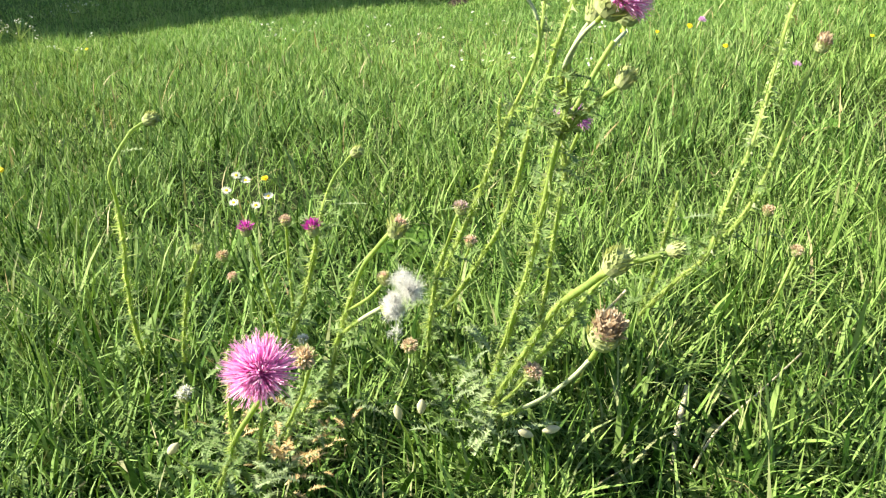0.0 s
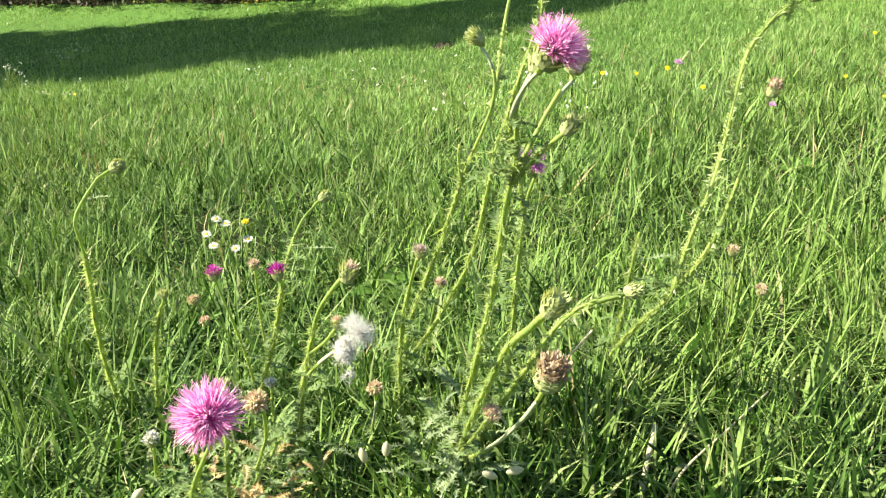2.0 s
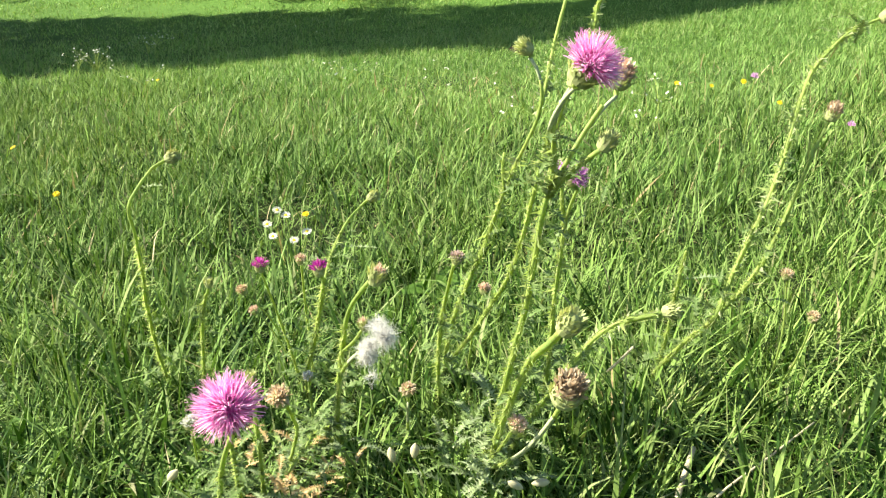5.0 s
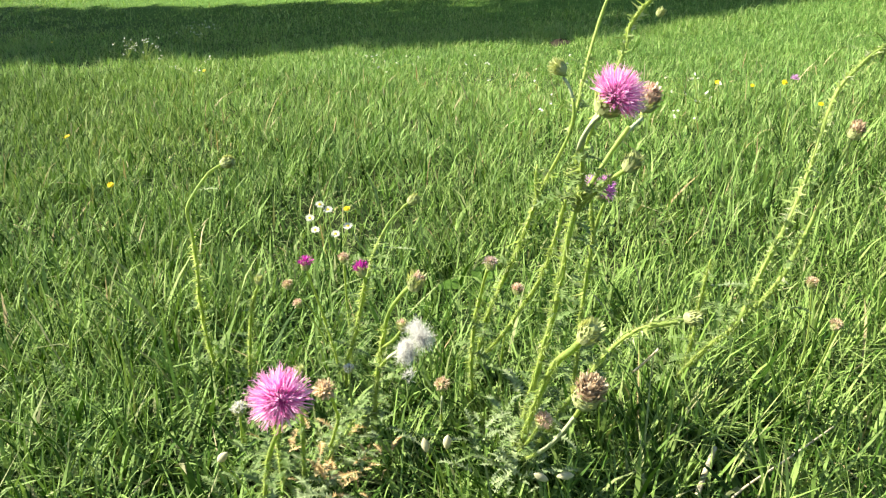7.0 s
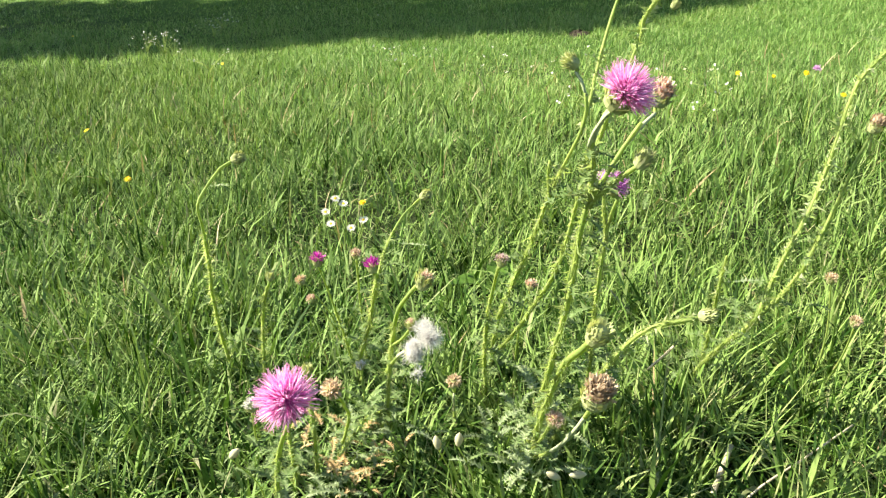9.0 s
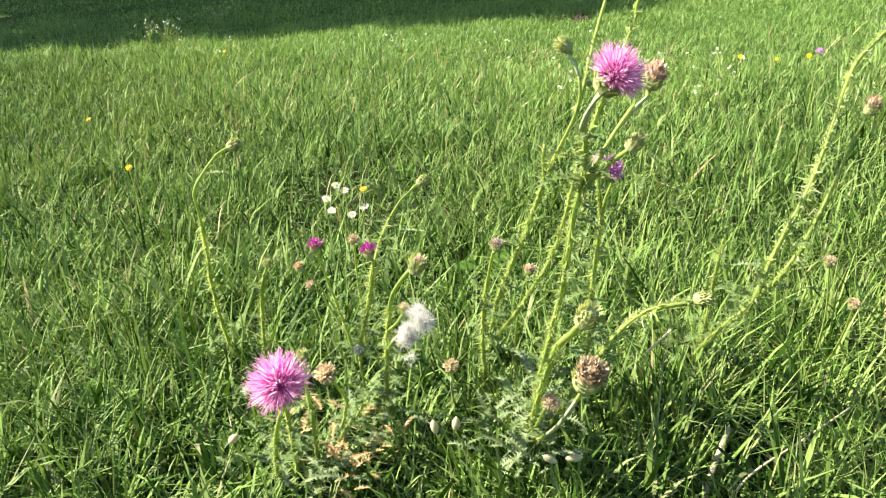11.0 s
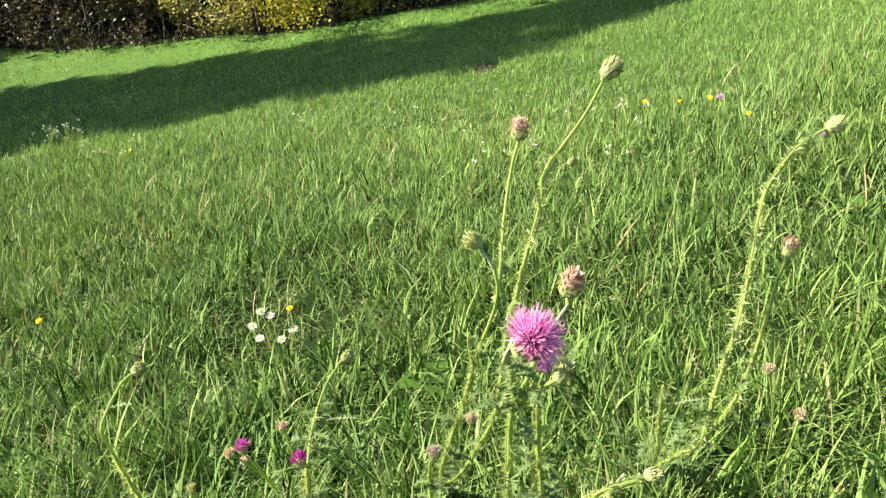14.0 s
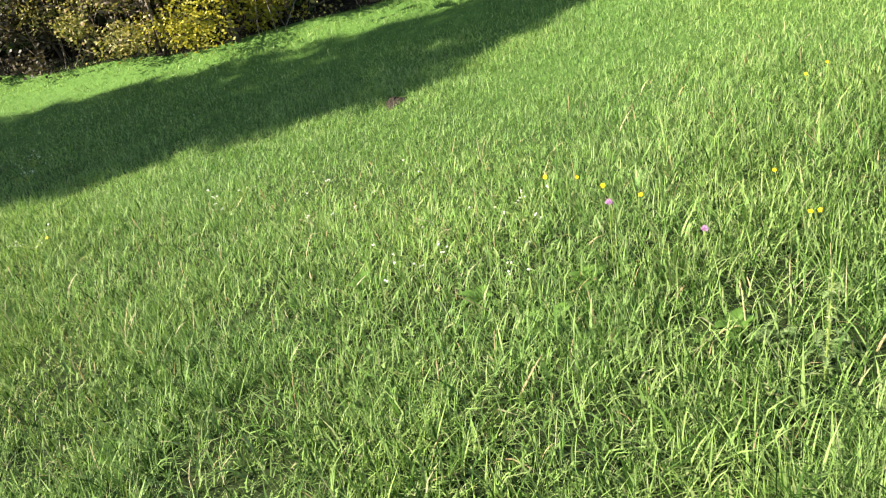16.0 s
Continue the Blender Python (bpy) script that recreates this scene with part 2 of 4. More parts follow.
def strip(root, way, up, length, width, bend=0.0, segments=2, tip=0.15):
    """A narrow blade from root along way, bending towards up."""
    way, up = way.normalized(), up.normalized()
    side = way.cross(up)
    side = side.normalized() if side.length > 1e-5 else way.orthogonal().normalized()
    v, f, q, d = [], [], Vector(root), Vector(way)
    for i in range(segments + 1):
        t = i / segments
        w = width * (0.6 + 0.8 * t if t < 0.5 else 1.0 - (1 - tip) * (t - 0.5) * 2)
        v += [q - side * w / 2, q + side * w / 2]
        d = (d + up * bend / segments).normalized()
        q = q + d * length / segments
    for i in range(segments):
        f.append((2 * i, 2 * i + 1, 2 * i + 3, 2 * i + 2))
    return v, f


def any_way(z0=-1.0, z1=1.0):
    z, a = random.uniform(z0, z1), random.uniform(0, 2 * math.pi)
    r = math.sqrt(max(0, 1 - z * z))
    return Vector((r * math.cos(a), r * math.sin(a), z))


def turned(way, v):
    return Vector((0, 0, 1)).rotation_difference(way) @ v


# ---- thistles ----
def winged(line, reach, geo, rows=4, r0=0.002, dense=0.0036):
    """Spiny, wavy wings down a stem."""
    fr = frames_along(line)
    lengths = [0.0]
    for a, b in zip(line, line[1:]):
        lengths.append(lengths[-1] + (b - a).length)
    total = lengths[-1]
    for k in range(rows):
        s, j, phase = random.uniform(0, dense), 0, random.uniform(0, 6)
        while s < total - 0.004:
            while j < len(fr) - 2 and lengths[j + 1] < s:
                j += 1
            t = (s - lengths[j]) / max(1e-6, lengths[j + 1] - lengths[j])
            q, w = fr[j][0].lerp(fr[j + 1][0], t), fr[j][1]
            turn = 2 * math.pi * k / rows + 0.35 * math.sin(s * 60 + phase)
            o = fr[j][2] * math.cos(turn) + fr[j][3] * math.sin(turn)
            side = w.cross(o)
            h = reach * (random.uniform(0.25, 0.75) if random.random() < 0.8 else random.uniform(0.9, 1.7)) * (0.8 + 0.4 * math.sin(s * 140 + phase))
            d = dense * random.uniform(0.7, 1.4)
            wob = side * random.uniform(-1.0, 1.0) * h
            a, b = q + o * r0 * 0.45 - w * d * 0.7, q + o * r0 * 0.45 + w * d * 0.7
            c, e = q + o * (r0 * 0.45 + h * 0.34) - w * d * 0.26 + wob * 0.2, q + o * (r0 * 0.45 + h * 0.34) + w * d * 0.26 + wob * 0.2
            tipp = (c + e) / 2 + o * h * random.uniform(0.45, 1.15) + w * random.uniform(-0.4, 0.8) * h + wob
            geo.add([a, b, e, tipp, c], [(0, 1, 2, 4), (4, 2, 3)])
            s += d
    return geo


def thistle_leaf(root, way, length, width, droop=0.5, lobes=7, geo=None):
    """A deeply cut leaf with spine-tipped lobes."""
    geo = geo or Geo()
    way = Vector(way).normalized()
    side = way.cross(Vector((0, 0, 1)))
    side = side.normalized() if side.length > 1e-3 else Vector((1, 0, 0))
    q, d = Vector(root), way.copy()
    mid = [q.copy()]
    for i in range(lobes):
        d = (d + Vector((0, 0, -droop / lobes)) + side * random.uniform(-0.06, 0.06)).normalized()
        q = q + d * length / lobes
        mid.append(q.copy())
    for i in range(lobes):
        a, b = mid[i], mid[i + 1]
        t = (i + 0.5) / lobes
        w = width * (0.5 + 1.1 * t if t < 0.4 else 0.94 * (1.45 - t))
        ax = (b - a).normalized()
        nrm = side.cross(ax)
        for sg in (-1, 1):
            r = side * sg
            rib = r * 0.10 * width
            for n, (f0, f1, k) in enumerate(((0.05, 0.6, 1.0), (0.5, 1.0, 0.62))):
                lift = nrm * random.uniform(-0.2, 0.7) * w
                p0, p1 = a.lerp(b, f0) + rib * 0.9, a.lerp(b, f1) + rib * 0.9
                out = r * w * k * random.uniform(0.8, 1.2) + ax * w * random.uniform(0.2, 0.7) * k + lift
                pm = (p0 + p1) / 2 + out * 0.5
                geo.add([p0, p1, pm + ax * w * 0.11, p0 + rib + out, pm - ax * w * 0.10], [(0, 1, 2, 4), (4, 2, 3)])
            geo.add([a, b, b + rib, a + rib], [(0, 1, 2, 3)])
    tipv = mid[-1] + d * width * 0.6
    geo.add([mid[-1] - side * width * 0.15, mid[-1] + side * width * 0.15, tipv], [(0, 1, 2)])
    return geo


def neck(plant, foot, way):
    """The last bit of stalk, from a stem's end to a head."""
    if "tip" not in plant:
        return
    a = Vector(plant["tip"])
    del plant["tip"]
    if 0.002 < (foot - a).length < 0.05:
        part("stalk", tube(glide([a, a.lerp(foot, 0.55) - way * 0.001, foot + way * 0.002], 0.003), 0.0016, 0.0015, 6), M_STEM, plant, "thin green stalk", True)


def involucre(at, way, r, h, rows=6, spread=0.35, around=13, closed=False):
    """The scaly cup below a thistle's florets; at is its foot."""
    geo = Geo()
    prof = [(0.25, 0.0), (0.78, 0.12), (1.0, 0.38), (0.97, 0.62), (0.8, 0.86), (0.6, 1.0)]
    if closed:
        prof[-2:] = [(0.7, 0.84), (0.12, 1.0)]
    n, v, f = 12, [], []
    for pr, ph in prof:
        for k in range(n):
            a = 2 * math.pi * k / n
            v.append(Vector(at) + turned(way, Vector((math.cos(a) * pr * r, math.sin(a) * pr * r, ph * h))))
    for i in range(len(prof) - 1):
        for k in range(n):
            f.append((i * n + k, i * n + (k + 1) % n, (i + 1) * n + (k + 1) % n, (i + 1) * n + k))
    f += [tuple(range(n))[::-1], tuple((len(prof) - 1) * n + k for k in range(n))]
    geo.add(v, f)
    for i in range(rows):
        t = (i + 0.5) / rows
        pr = r * (0.45 + 1.4 * t if t < 0.4 else 1.01 - (1.5 if closed else 0.45) * (t - 0.4) ** (1.9 if closed else 1.4))
        for k in range(around):
            a = 2 * math.pi * (k + 0.5 * (i % 2)) / around + random.uniform(-0.1, 0.1)
            out = Vector((math.cos(a), math.sin(a), 0))
            root = Vector(at) + turned(way, out * pr * 0.96 + Vector((0, 0, h * t * 0.86)))
            w = turned(way, out * (spread + random.uniform(-0.12, 0.25)) + Vector((0, 0, 1)))
            geo.add(*strip(root, w, turned(way, out), h * random.uniform(0.34, 0.5), r * 0.32, random.uniform(0.0, 0.5), 2, 0.05))
    return geo


def florets(at, way, length, count, low=0.0, width=0.0011, curl=0.25):
    """A brush of slim florets; low: how far down the sides they reach (cosine)."""
    geo = Geo()
    for i in range(count):
        d = any_way(low, 1.0)
        w = turned(way, d)
        root = Vector(at) + w * length * random.uniform(0.08, 0.2)
        L = length * random.uniform(0.72, 1.04) * (0.94 + 0.06 * d.z)
        geo.add(*strip(root, (w + any_way() * 0.10), any_way(), L * 0.88, width * random.uniform(0.7, 1.3), curl * random.uniform(-1, 1), 3, 0.55))
        if i % 2:
            tip = Vector(geo.v[-1])
            for s in (0, 1):
                geo.add(*strip(tip, w + any_way() * 0.7, any_way(), length * 0.13, width * 0.45, 0, 1, 0.3))
    return geo


def open_head(plant, at, way, size=0.031, material=None, count=760):
    """A thistle head in full flower; at is the middle of its brush."""
    way, at = Vector(way).normalized(), Vector(at)
    foot = at - way * size * 0.74
    neck(plant, foot, way)
    head = part("flower_head", involucre(foot, way, size * 0.31, size * 0.54, 7, 0.5, 15), M_INVOL, plant, "scaly green flower head")
    root = at - way * size * 0.30
    brush = florets(root, way, size * 0.68, int(count * 0.95), 0.02, size * 0.026, 0.35)
    part("floret_tuft", brush, material or M_PINK, head, "pink-magenta florets")
    inner = florets(root, way, size * 0.50, int(count * 0.8), 0.0, size * 0.036)
    core = dome(root, way, size * 0.24, size * 0.26, 12)
    part("floret_heart", inner.add(core.v, core.f), M_MAGENTA if not material else material, head, "deep magenta florets at the heart")
    return foot


def young_head(plant, at, way, size=0.012):
    way, at = Vector(way).normalized(), Vector(at)
    foot = at - way * size * 0.9
    neck(plant, foot, way)
    head = part("flower_head", involucre(foot, way, size * 0.40, size * 0.85, 5, 0.2, 10), M_INVOL, plant)
    part("floret_tuft", florets(foot + way * size * 0.55, way, size * 0.75, 120, 0.35, size * 0.07), M_PURPLE, head, "deep magenta florets")
    return foot


def closed_bud(plant, at, way, size=0.012, tip=None):
    way, at = Vector(way).normalized(), Vector(at)
    foot = at - way * size * 0.6
    neck(plant, foot, way)
    head = part("flower_bud", involucre(foot, way, size * 0.42, size * 1.0, 8, 0.22, 13, not tip), M_INVOL, plant, "closed pale green spiny bud")
    if tip:
        part("floret_tuft", florets(foot + way * size * 0.7, way, size * 0.55, 60, 0.6, size * 0.08), tip, head, "faded tips of the florets")
    return foot


def dry_head(plant, at, way, size=0.022, material=None, spread=0.7):
    """A withered head with brown, spreading bracts."""
    way, at = Vector(way).normalized(), Vector(at)
    foot = at - way * size * 0.55
    neck(plant, foot, way)
    head = part("dry_head", involucre(foot, way, size * 0.33, size * 0.62, 5, 0.45, 11), M_INVOL, plant, "withered seed head")
    g = florets(foot + way * size * 0.30, way, size * 0.52, 150, 0.5, size * 0.085, 0.7)
    for i in range(46 if spread > 1 else 14):
        d = any_way(-0.1, 0.6)
        w = turned(way, d)
        g.add(*strip(foot + way * size * 0.42 + w * size * 0.2, w * spread + way * 0.35, -way, size * random.uniform(0.22, 0.42), size * random.uniform(0.06, 0.12), random.uniform(0.0, 1.2), 3, 0.1))
    part("bract_tuft", g, material or M_TAN, head, "curled brown bracts")
    return foot


def spent_head(plant, at, way, size=0.0205, material=None):
    """A withered head closed to a ball of pale overlapping bracts over a green cup."""
    way, at = Vector(way).normalized(), Vector(at)
    foot = at - way * size * 0.62
    neck(plant, foot, way)
    head = part("dry_head", involucre(foot, way, size * 0.40, size * 0.62, 5, 0.25, 12), M_INVOL, plant, "withered seed head with a green cup")
    g = Geo()
    for i in range(210):
        d = any_way(-0.35, 1.0)
        w = turned(way, d)
        root = at + w * size * random.uniform(0.22, 0.36)
        lay = way * random.uniform(0.5, 1.2) + w * random.uniform(0.1, 0.8) + any_way() * 0.35
        g.add(*strip(root, lay, w, size * random.uniform(0.16, 0.30), size * random.uniform(0.06, 0.12), random.uniform(-0.6, 0.9), 3, 0.5))
    core = dome(at - way * size * 0.12, way, size * 0.36, size * 0.44, 12)
    g.add(core.v, core.f)
    part("bract_tuft", g, material or M_TAN, head, "pale tan crumpled bracts")
    return foot


def down_ball(plant, at, size=0.02, count=2300):
    """A tuft of white thistle-down breaking out of a head."""
    g = Geo()
    at = Vector(at)
    for c in range(9):
        o = at + any_way() * size * random.uniform(0.15, 0.42)
        for i in range(count // 9):
            w = any_way()
            g.add(*strip(o, w, any_way(), size * random.uniform(0.2, 0.62) * (0.85 + 0.3 * math.sin(5 * w.x + 3 * w.z + 2 * c)), 0.00014, 0.8 * random.uniform(-1, 1), 2, 0.4))
    return part("thistle_down", g, M_DOWN, plant, "loose white thistle-down")


def stem(plant, points, r0=0.0026, r1=0.0014, wing=0.0045, bare=0.0, leaves=0, material=None, rows=4, leaf_size=0.05, name="stem"):
    """A stem through the points, its wings (not on the bare last stretch) and its leaves."""
    line = glide(points, 0.006)
    r0, r1, wing = r0 * 1.05, r1 * 1.1, wing * 1.45
    s = part(name, tube(line, r0, r1, 6, None, 0.05), material or M_STEM, plant, "", True)
    n = max(6, int(len(line) * (1 - bare)))
    if wing:
        part("spiny_wing", winged(line[:n], wing, Geo(), rows + 2, r0 * 1.7), M_WING, s, "pale green spiny wings")
    if bare >= 0.4 and wing:
        tail = line[n - 1:]
        if len(tail) > 3:
            part("woolly_stalk", tube([q.copy() for q in tail], (r0 + (r1 - r0) * n / len(line)) * 1.08, r1 * 1.08, 8), M_WOOLLY, s, "woolly grey-green stalk", True)
    plant["tip"] = tuple(line[-1])
    many = leaves * 5 // 2
    for i in range(many):
        j = int(n * (0.12 + 0.8 * (i + random.uniform(0.1, 0.9)) / max(1, many)))
        a = random.uniform(0, 6.28)
        w = Vector((math.cos(a), math.sin(a), random.uniform(0.25, 0.9)))
        L = leaf_size * random.uniform(0.3, 0.9) * (1.15 - 0.6 * j / n)
        part("leaf", thistle_leaf(line[min(j, len(line) - 1)], w, L, L * 0.34, random.uniform(0.4, 1.2), 6), M_THLEAF, plant, "spiny grey-green leaf")
    return line


def rosette(plant, at, count, size, material=None, low=0.3, high=1.6):
    for i in range(count * 2):
        a = 2.4 * i + random.uniform(-0.5, 0.5)
        w = Vector((math.cos(a), math.sin(a), random.uniform(low, high)))
        L = size * random.uniform(0.3, 0.8)
        part("leaf", thistle_leaf(Vector(at) + any_way(-0.2, 1) * random.uniform(0.005, 0.055), w, L, L * 0.21, random.uniform(0.5, 1.3), 9), material or M_THLEAF, plant, "withered brown leaf" if material is M_WITHER else "spiny grey-green leaf")


def rooted(x, y):
    return Vector((x, y, ground_z(x, y) - 0.005))


def build_central():
    b = rooted(0.072, 0.815)
    p = thing("thistle", b, "tall branching spiny thistle with pink flowers in the grass", "thistle", "meadow thistles")
    # the main stem, its fork, and the faded head on the outer branch
    stem(p, [b, (0.079, 0.760, 0.129), (0.093, 0.690, 0.225), (0.104, 0.630, 0.309), (0.112, 0.600, 0.362), (0.117, 0.570, 0.415), (0.120, 0.550, 0.451), (0.124, 0.540, 0.476), (0.134, 0.535, 0.497), (0.146, 0.540, 0.519), (0.157, 0.545, 0.536)], 0.0040, 0.0016, 0.0042, 0.06, 12, None, 4, 0.045)
    stem(p, [(0.148, 0.542, 0.521), (0.158, 0.550, 0.533), (0.167, 0.560, 0.540)], 0.0014, 0.0012, 0.0, material=M_WOOLLY)
    spent_head(p, (0.171, 0.565, 0.555), (0.3, -0.25, 0.9), 0.0195, M_ROSE)
    # the branch that carries the wide pink flower
    stem(p, [(0.123, 0.540, 0.473), (0.124, 0.530, 0.498), (0.121, 0.520, 0.516), (0.123, 0.505, 0.533), (0.129, 0.490, 0.548), (0.135, 0.475, 0.558)], 0.0016, 0.0010, 0.0030, 0.45, 5, None, 4, 0.035)
    open_head(p, (0.144, 0.437, 0.580), (0.55, -0.25, 0.75), 0.0282)
    stem(p, [(0.124, 0.530, 0.481), (0.126, 0.520, 0.505), (0.124, 0.510, 0.529), (0.129, 0.500, 0.546), (0.134, 0.490, 0.557)], 0.0018, 0.0012, 0.0028, 0.4, 2, None, 3, 0.03)
    closed_bud(p, (0.136, 0.490, 0.561), (0.4, 0.1, 1), 0.013)
    # the side bud below them
    stem(p, [(0.125, 0.540, 0.473), (0.136, 0.520, 0.494), (0.147, 0.510, 0.507), (0.156, 0.500, 0.517)], 0.0019, 0.0014, 0.0032, 0.1, 3, None, 4, 0.03)
    closed_bud(p, (0.158, 0.500, 0.521), (0.5, -0.1, 0.8), 0.0135)
    # the stem with the violet heads, half hidden behind
    stem(p, [rooted(0.139, 0.929), (0.140, 0.760, 0.251), (0.139, 0.700, 0.329), (0.141, 0.660, 0.396), (0.144, 0.640, 0.434), (0.149, 0.625, 0.457)], 0.0026, 0.0014, 0.0042, 0.1, 10, None, 4, 0.05)
    open_head(p, (0.149, 0.620, 0.471), (0.6, -0.2, 0.7), 0.0185, M_VIOLET, 380)
    stem(p, [(0.142, 0.650, 0.410), (0.138, 0.640, 0.444), (0.136, 0.635, 0.465)], 0.0016, 0.0012, 0.003)
    open_head(p, (0.135, 0.635, 0.473), (-0.3, -0.2, 0.9), 0.0115, M_LILAC, 140)
    # the long stem at the back, its nodding bud and the tall shoot above it
    stem(p, [rooted(-0.000, 1.041), (0.032, 0.820, 0.240), (0.053, 0.760, 0.316), (0.071, 0.720, 0.371), (0.083, 0.690, 0.415), (0.095, 0.670, 0.455), (0.108, 0.655, 0.488), (0.115, 0.650, 0.507), (0.118, 0.645, 0.525), (0.116, 0.643, 0.539)], 0.0026, 0.0014, 0.0042, 0.1, 8, None, 4, 0.04)
    stem(p, [(0.117, 0.643, 0.536), (0.112, 0.643, 0.549), (0.107, 0.643, 0.556)], 0.0013, 0.0013, 0.0, material=M_WOOLLY)
    closed_bud(p, (0.102, 0.643, 0.564), (-0.7, -0.1, 0.45), 0.014)
    stem(p, [(0.090, 0.675, 0.441), (0.088, 0.672, 0.458), (0.089, 0.670, 0.474)], 0.0014, 0.0011, 0.0035, 0.0, 1, None, 3, 0.03)
    stem(p, [(0.115, 0.650, 0.507), (0.120, 0.660, 0.529), (0.125, 0.675, 0.555), (0.130, 0.690, 0.579), (0.137, 0.700, 0.606), (0.143, 0.704, 0.622)], 0.0017, 0.0013, 0.0032, 0.35, 2, None, 3, 0.03)
    spent_head(p, (0.146, 0.706, 0.636), (0.15, -0.1, 1), 0.0175, M_ROSE)
    # the second stem of the pair, up to the topmost bud
    stem(p, [rooted(-0.019, 1.060), (0.044, 0.860, 0.203), (0.072, 0.810, 0.268), (0.094, 0.770, 0.323), (0.106, 0.740, 0.371), (0.114, 0.720, 0.418), (0.121, 0.710, 0.457), (0.131, 0.705, 0.488), (0.142, 0.702, 0.525), (0.153, 0.700, 0.557), (0.160, 0.700, 0.581), (0.164, 0.700, 0.600), (0.197, 0.702, 0.640), (0.214, 0.703, 0.667)], 0.0027, 0.0013, 0.0036, 0.06, 6, None, 4, 0.035)
    closed_bud(p, (0.221, 0.703, 0.676), (0.75, 0, 0.65), 0.0165, M_ROSE)
    closed_bud(p, (0.186, 0.699, 0.606), (0.6, -0.1, 0.7), 0.008)
    # short shoots with brown heads
    stem(p, [rooted(0.008, 0.959), (0.021, 0.800, 0.206), (0.032, 0.720, 0.293), (0.046, 0.640, 0.364), (0.053, 0.607, 0.395)], 0.0022, 0.0013, 0.0042, 0.15, 7, None, 4, 0.04)
    dry_head(p, (0.056, 0.604, 0.404), (0.1, 0, 1), 0.0145, M_MAUVE, 0.5)
    stem(p, [rooted(0.035, 1.060), (0.050, 0.930, 0.183), (0.059, 0.895, 0.239)], 0.0014, 0.001, 0.0)
    dry_head(p, (0.066, 0.882, 0.268), (0.1, -0.2, 1), 0.018, M_ROSE)
    stem(p, [rooted(-0.029, 0.907), (0.003, 0.690, 0.209), (0.007, 0.665, 0.236)], 0.0015, 0.001, 0.002, 0.4, 2, None, 3, 0.03)
    dry_head(p, (0.008, 0.656, 0.254), (0, -0.2, 1), 0.0165, None, 1.3)
    # the arching shoot
    stem(p, [rooted(0.081, 0.807), (0.107, 0.760, 0.136), (0.125, 0.700, 0.208), (0.139, 0.660, 0.256), (0.151, 0.640, 0.289), (0.163, 0.630, 0.314), (0.175, 0.625, 0.332), (0.192, 0.620, 0.346), (0.211, 0.620, 0.352), (0.225, 0.620, 0.356)], 0.0036, 0.0018, 0.0044, 0.0, 6, None, 4, 0.04)
    closed_bud(p, (0.231, 0.620, 0.358), (0.8, -0.3, 0.25), 0.0145)
    stem(p, [(0.204, 0.800, 0.209), (0.215, 0.790, 0.228), (0.226, 0.780, 0.249)], 0.0013, 0.0012, 0.0, material=M_STALK)
    # the two shoots that lean out
    stem(p, [(0.083, 0.790, 0.095), (0.090, 0.660, 0.200), (0.102, 0.540, 0.306), (0.114, 0.450, 0.388), (0.125, 0.400, 0.427), (0.129, 0.375, 0.445)], 0.0034, 0.0019, 0.0036, 0.1, 5, None, 4, 0.03)
    closed_bud(p, (0.133, 0.365, 0.455), (0.45, -0.3, 0.8), 0.0145)
    stem(p, [(0.071, 0.800, 0.075), (0.097, 0.660, 0.177), (0.114, 0.520, 0.280), (0.124, 0.440, 0.345), (0.130, 0.410, 0.375)], 0.0022, 0.0012, 0.0028, 0.45, 4, None, 3, 0.03)
    spent_head(p, (0.137, 0.400, 0.400), (0.25, -0.25, 0.9), 0.0225, M_STRAW)
    stem(p, [(0.077, 0.800, 0.083), (0.097, 0.620, 0.222), (0.105, 0.550, 0.279)], 0.0016, 0.0012, 0.002)
    dry_head(p, (0.110, 0.540, 0.293), (0.3, -0.3, 0.8), 0.018, M_ROSE)
    rosette(p, b + Vector((0, 0, 0.03)), 11, 0.075)
    rosette(p, b + Vector((-0.01, -0.06, 0.08)), 12, 0.05, M_GREYLEAF)
    rosette(p, (0.074, 0.660, 0.149), 9, 0.045, M_GREYLEAF)
    rosette(p, (0.095, 0.680, 0.158), 7, 0.04, M_GREYLEAF)
    rosette(p, (0.045, 0.720, 0.140), 8, 0.05)
    rosette(p, (0.145, 0.660, 0.402), 4, 0.04)


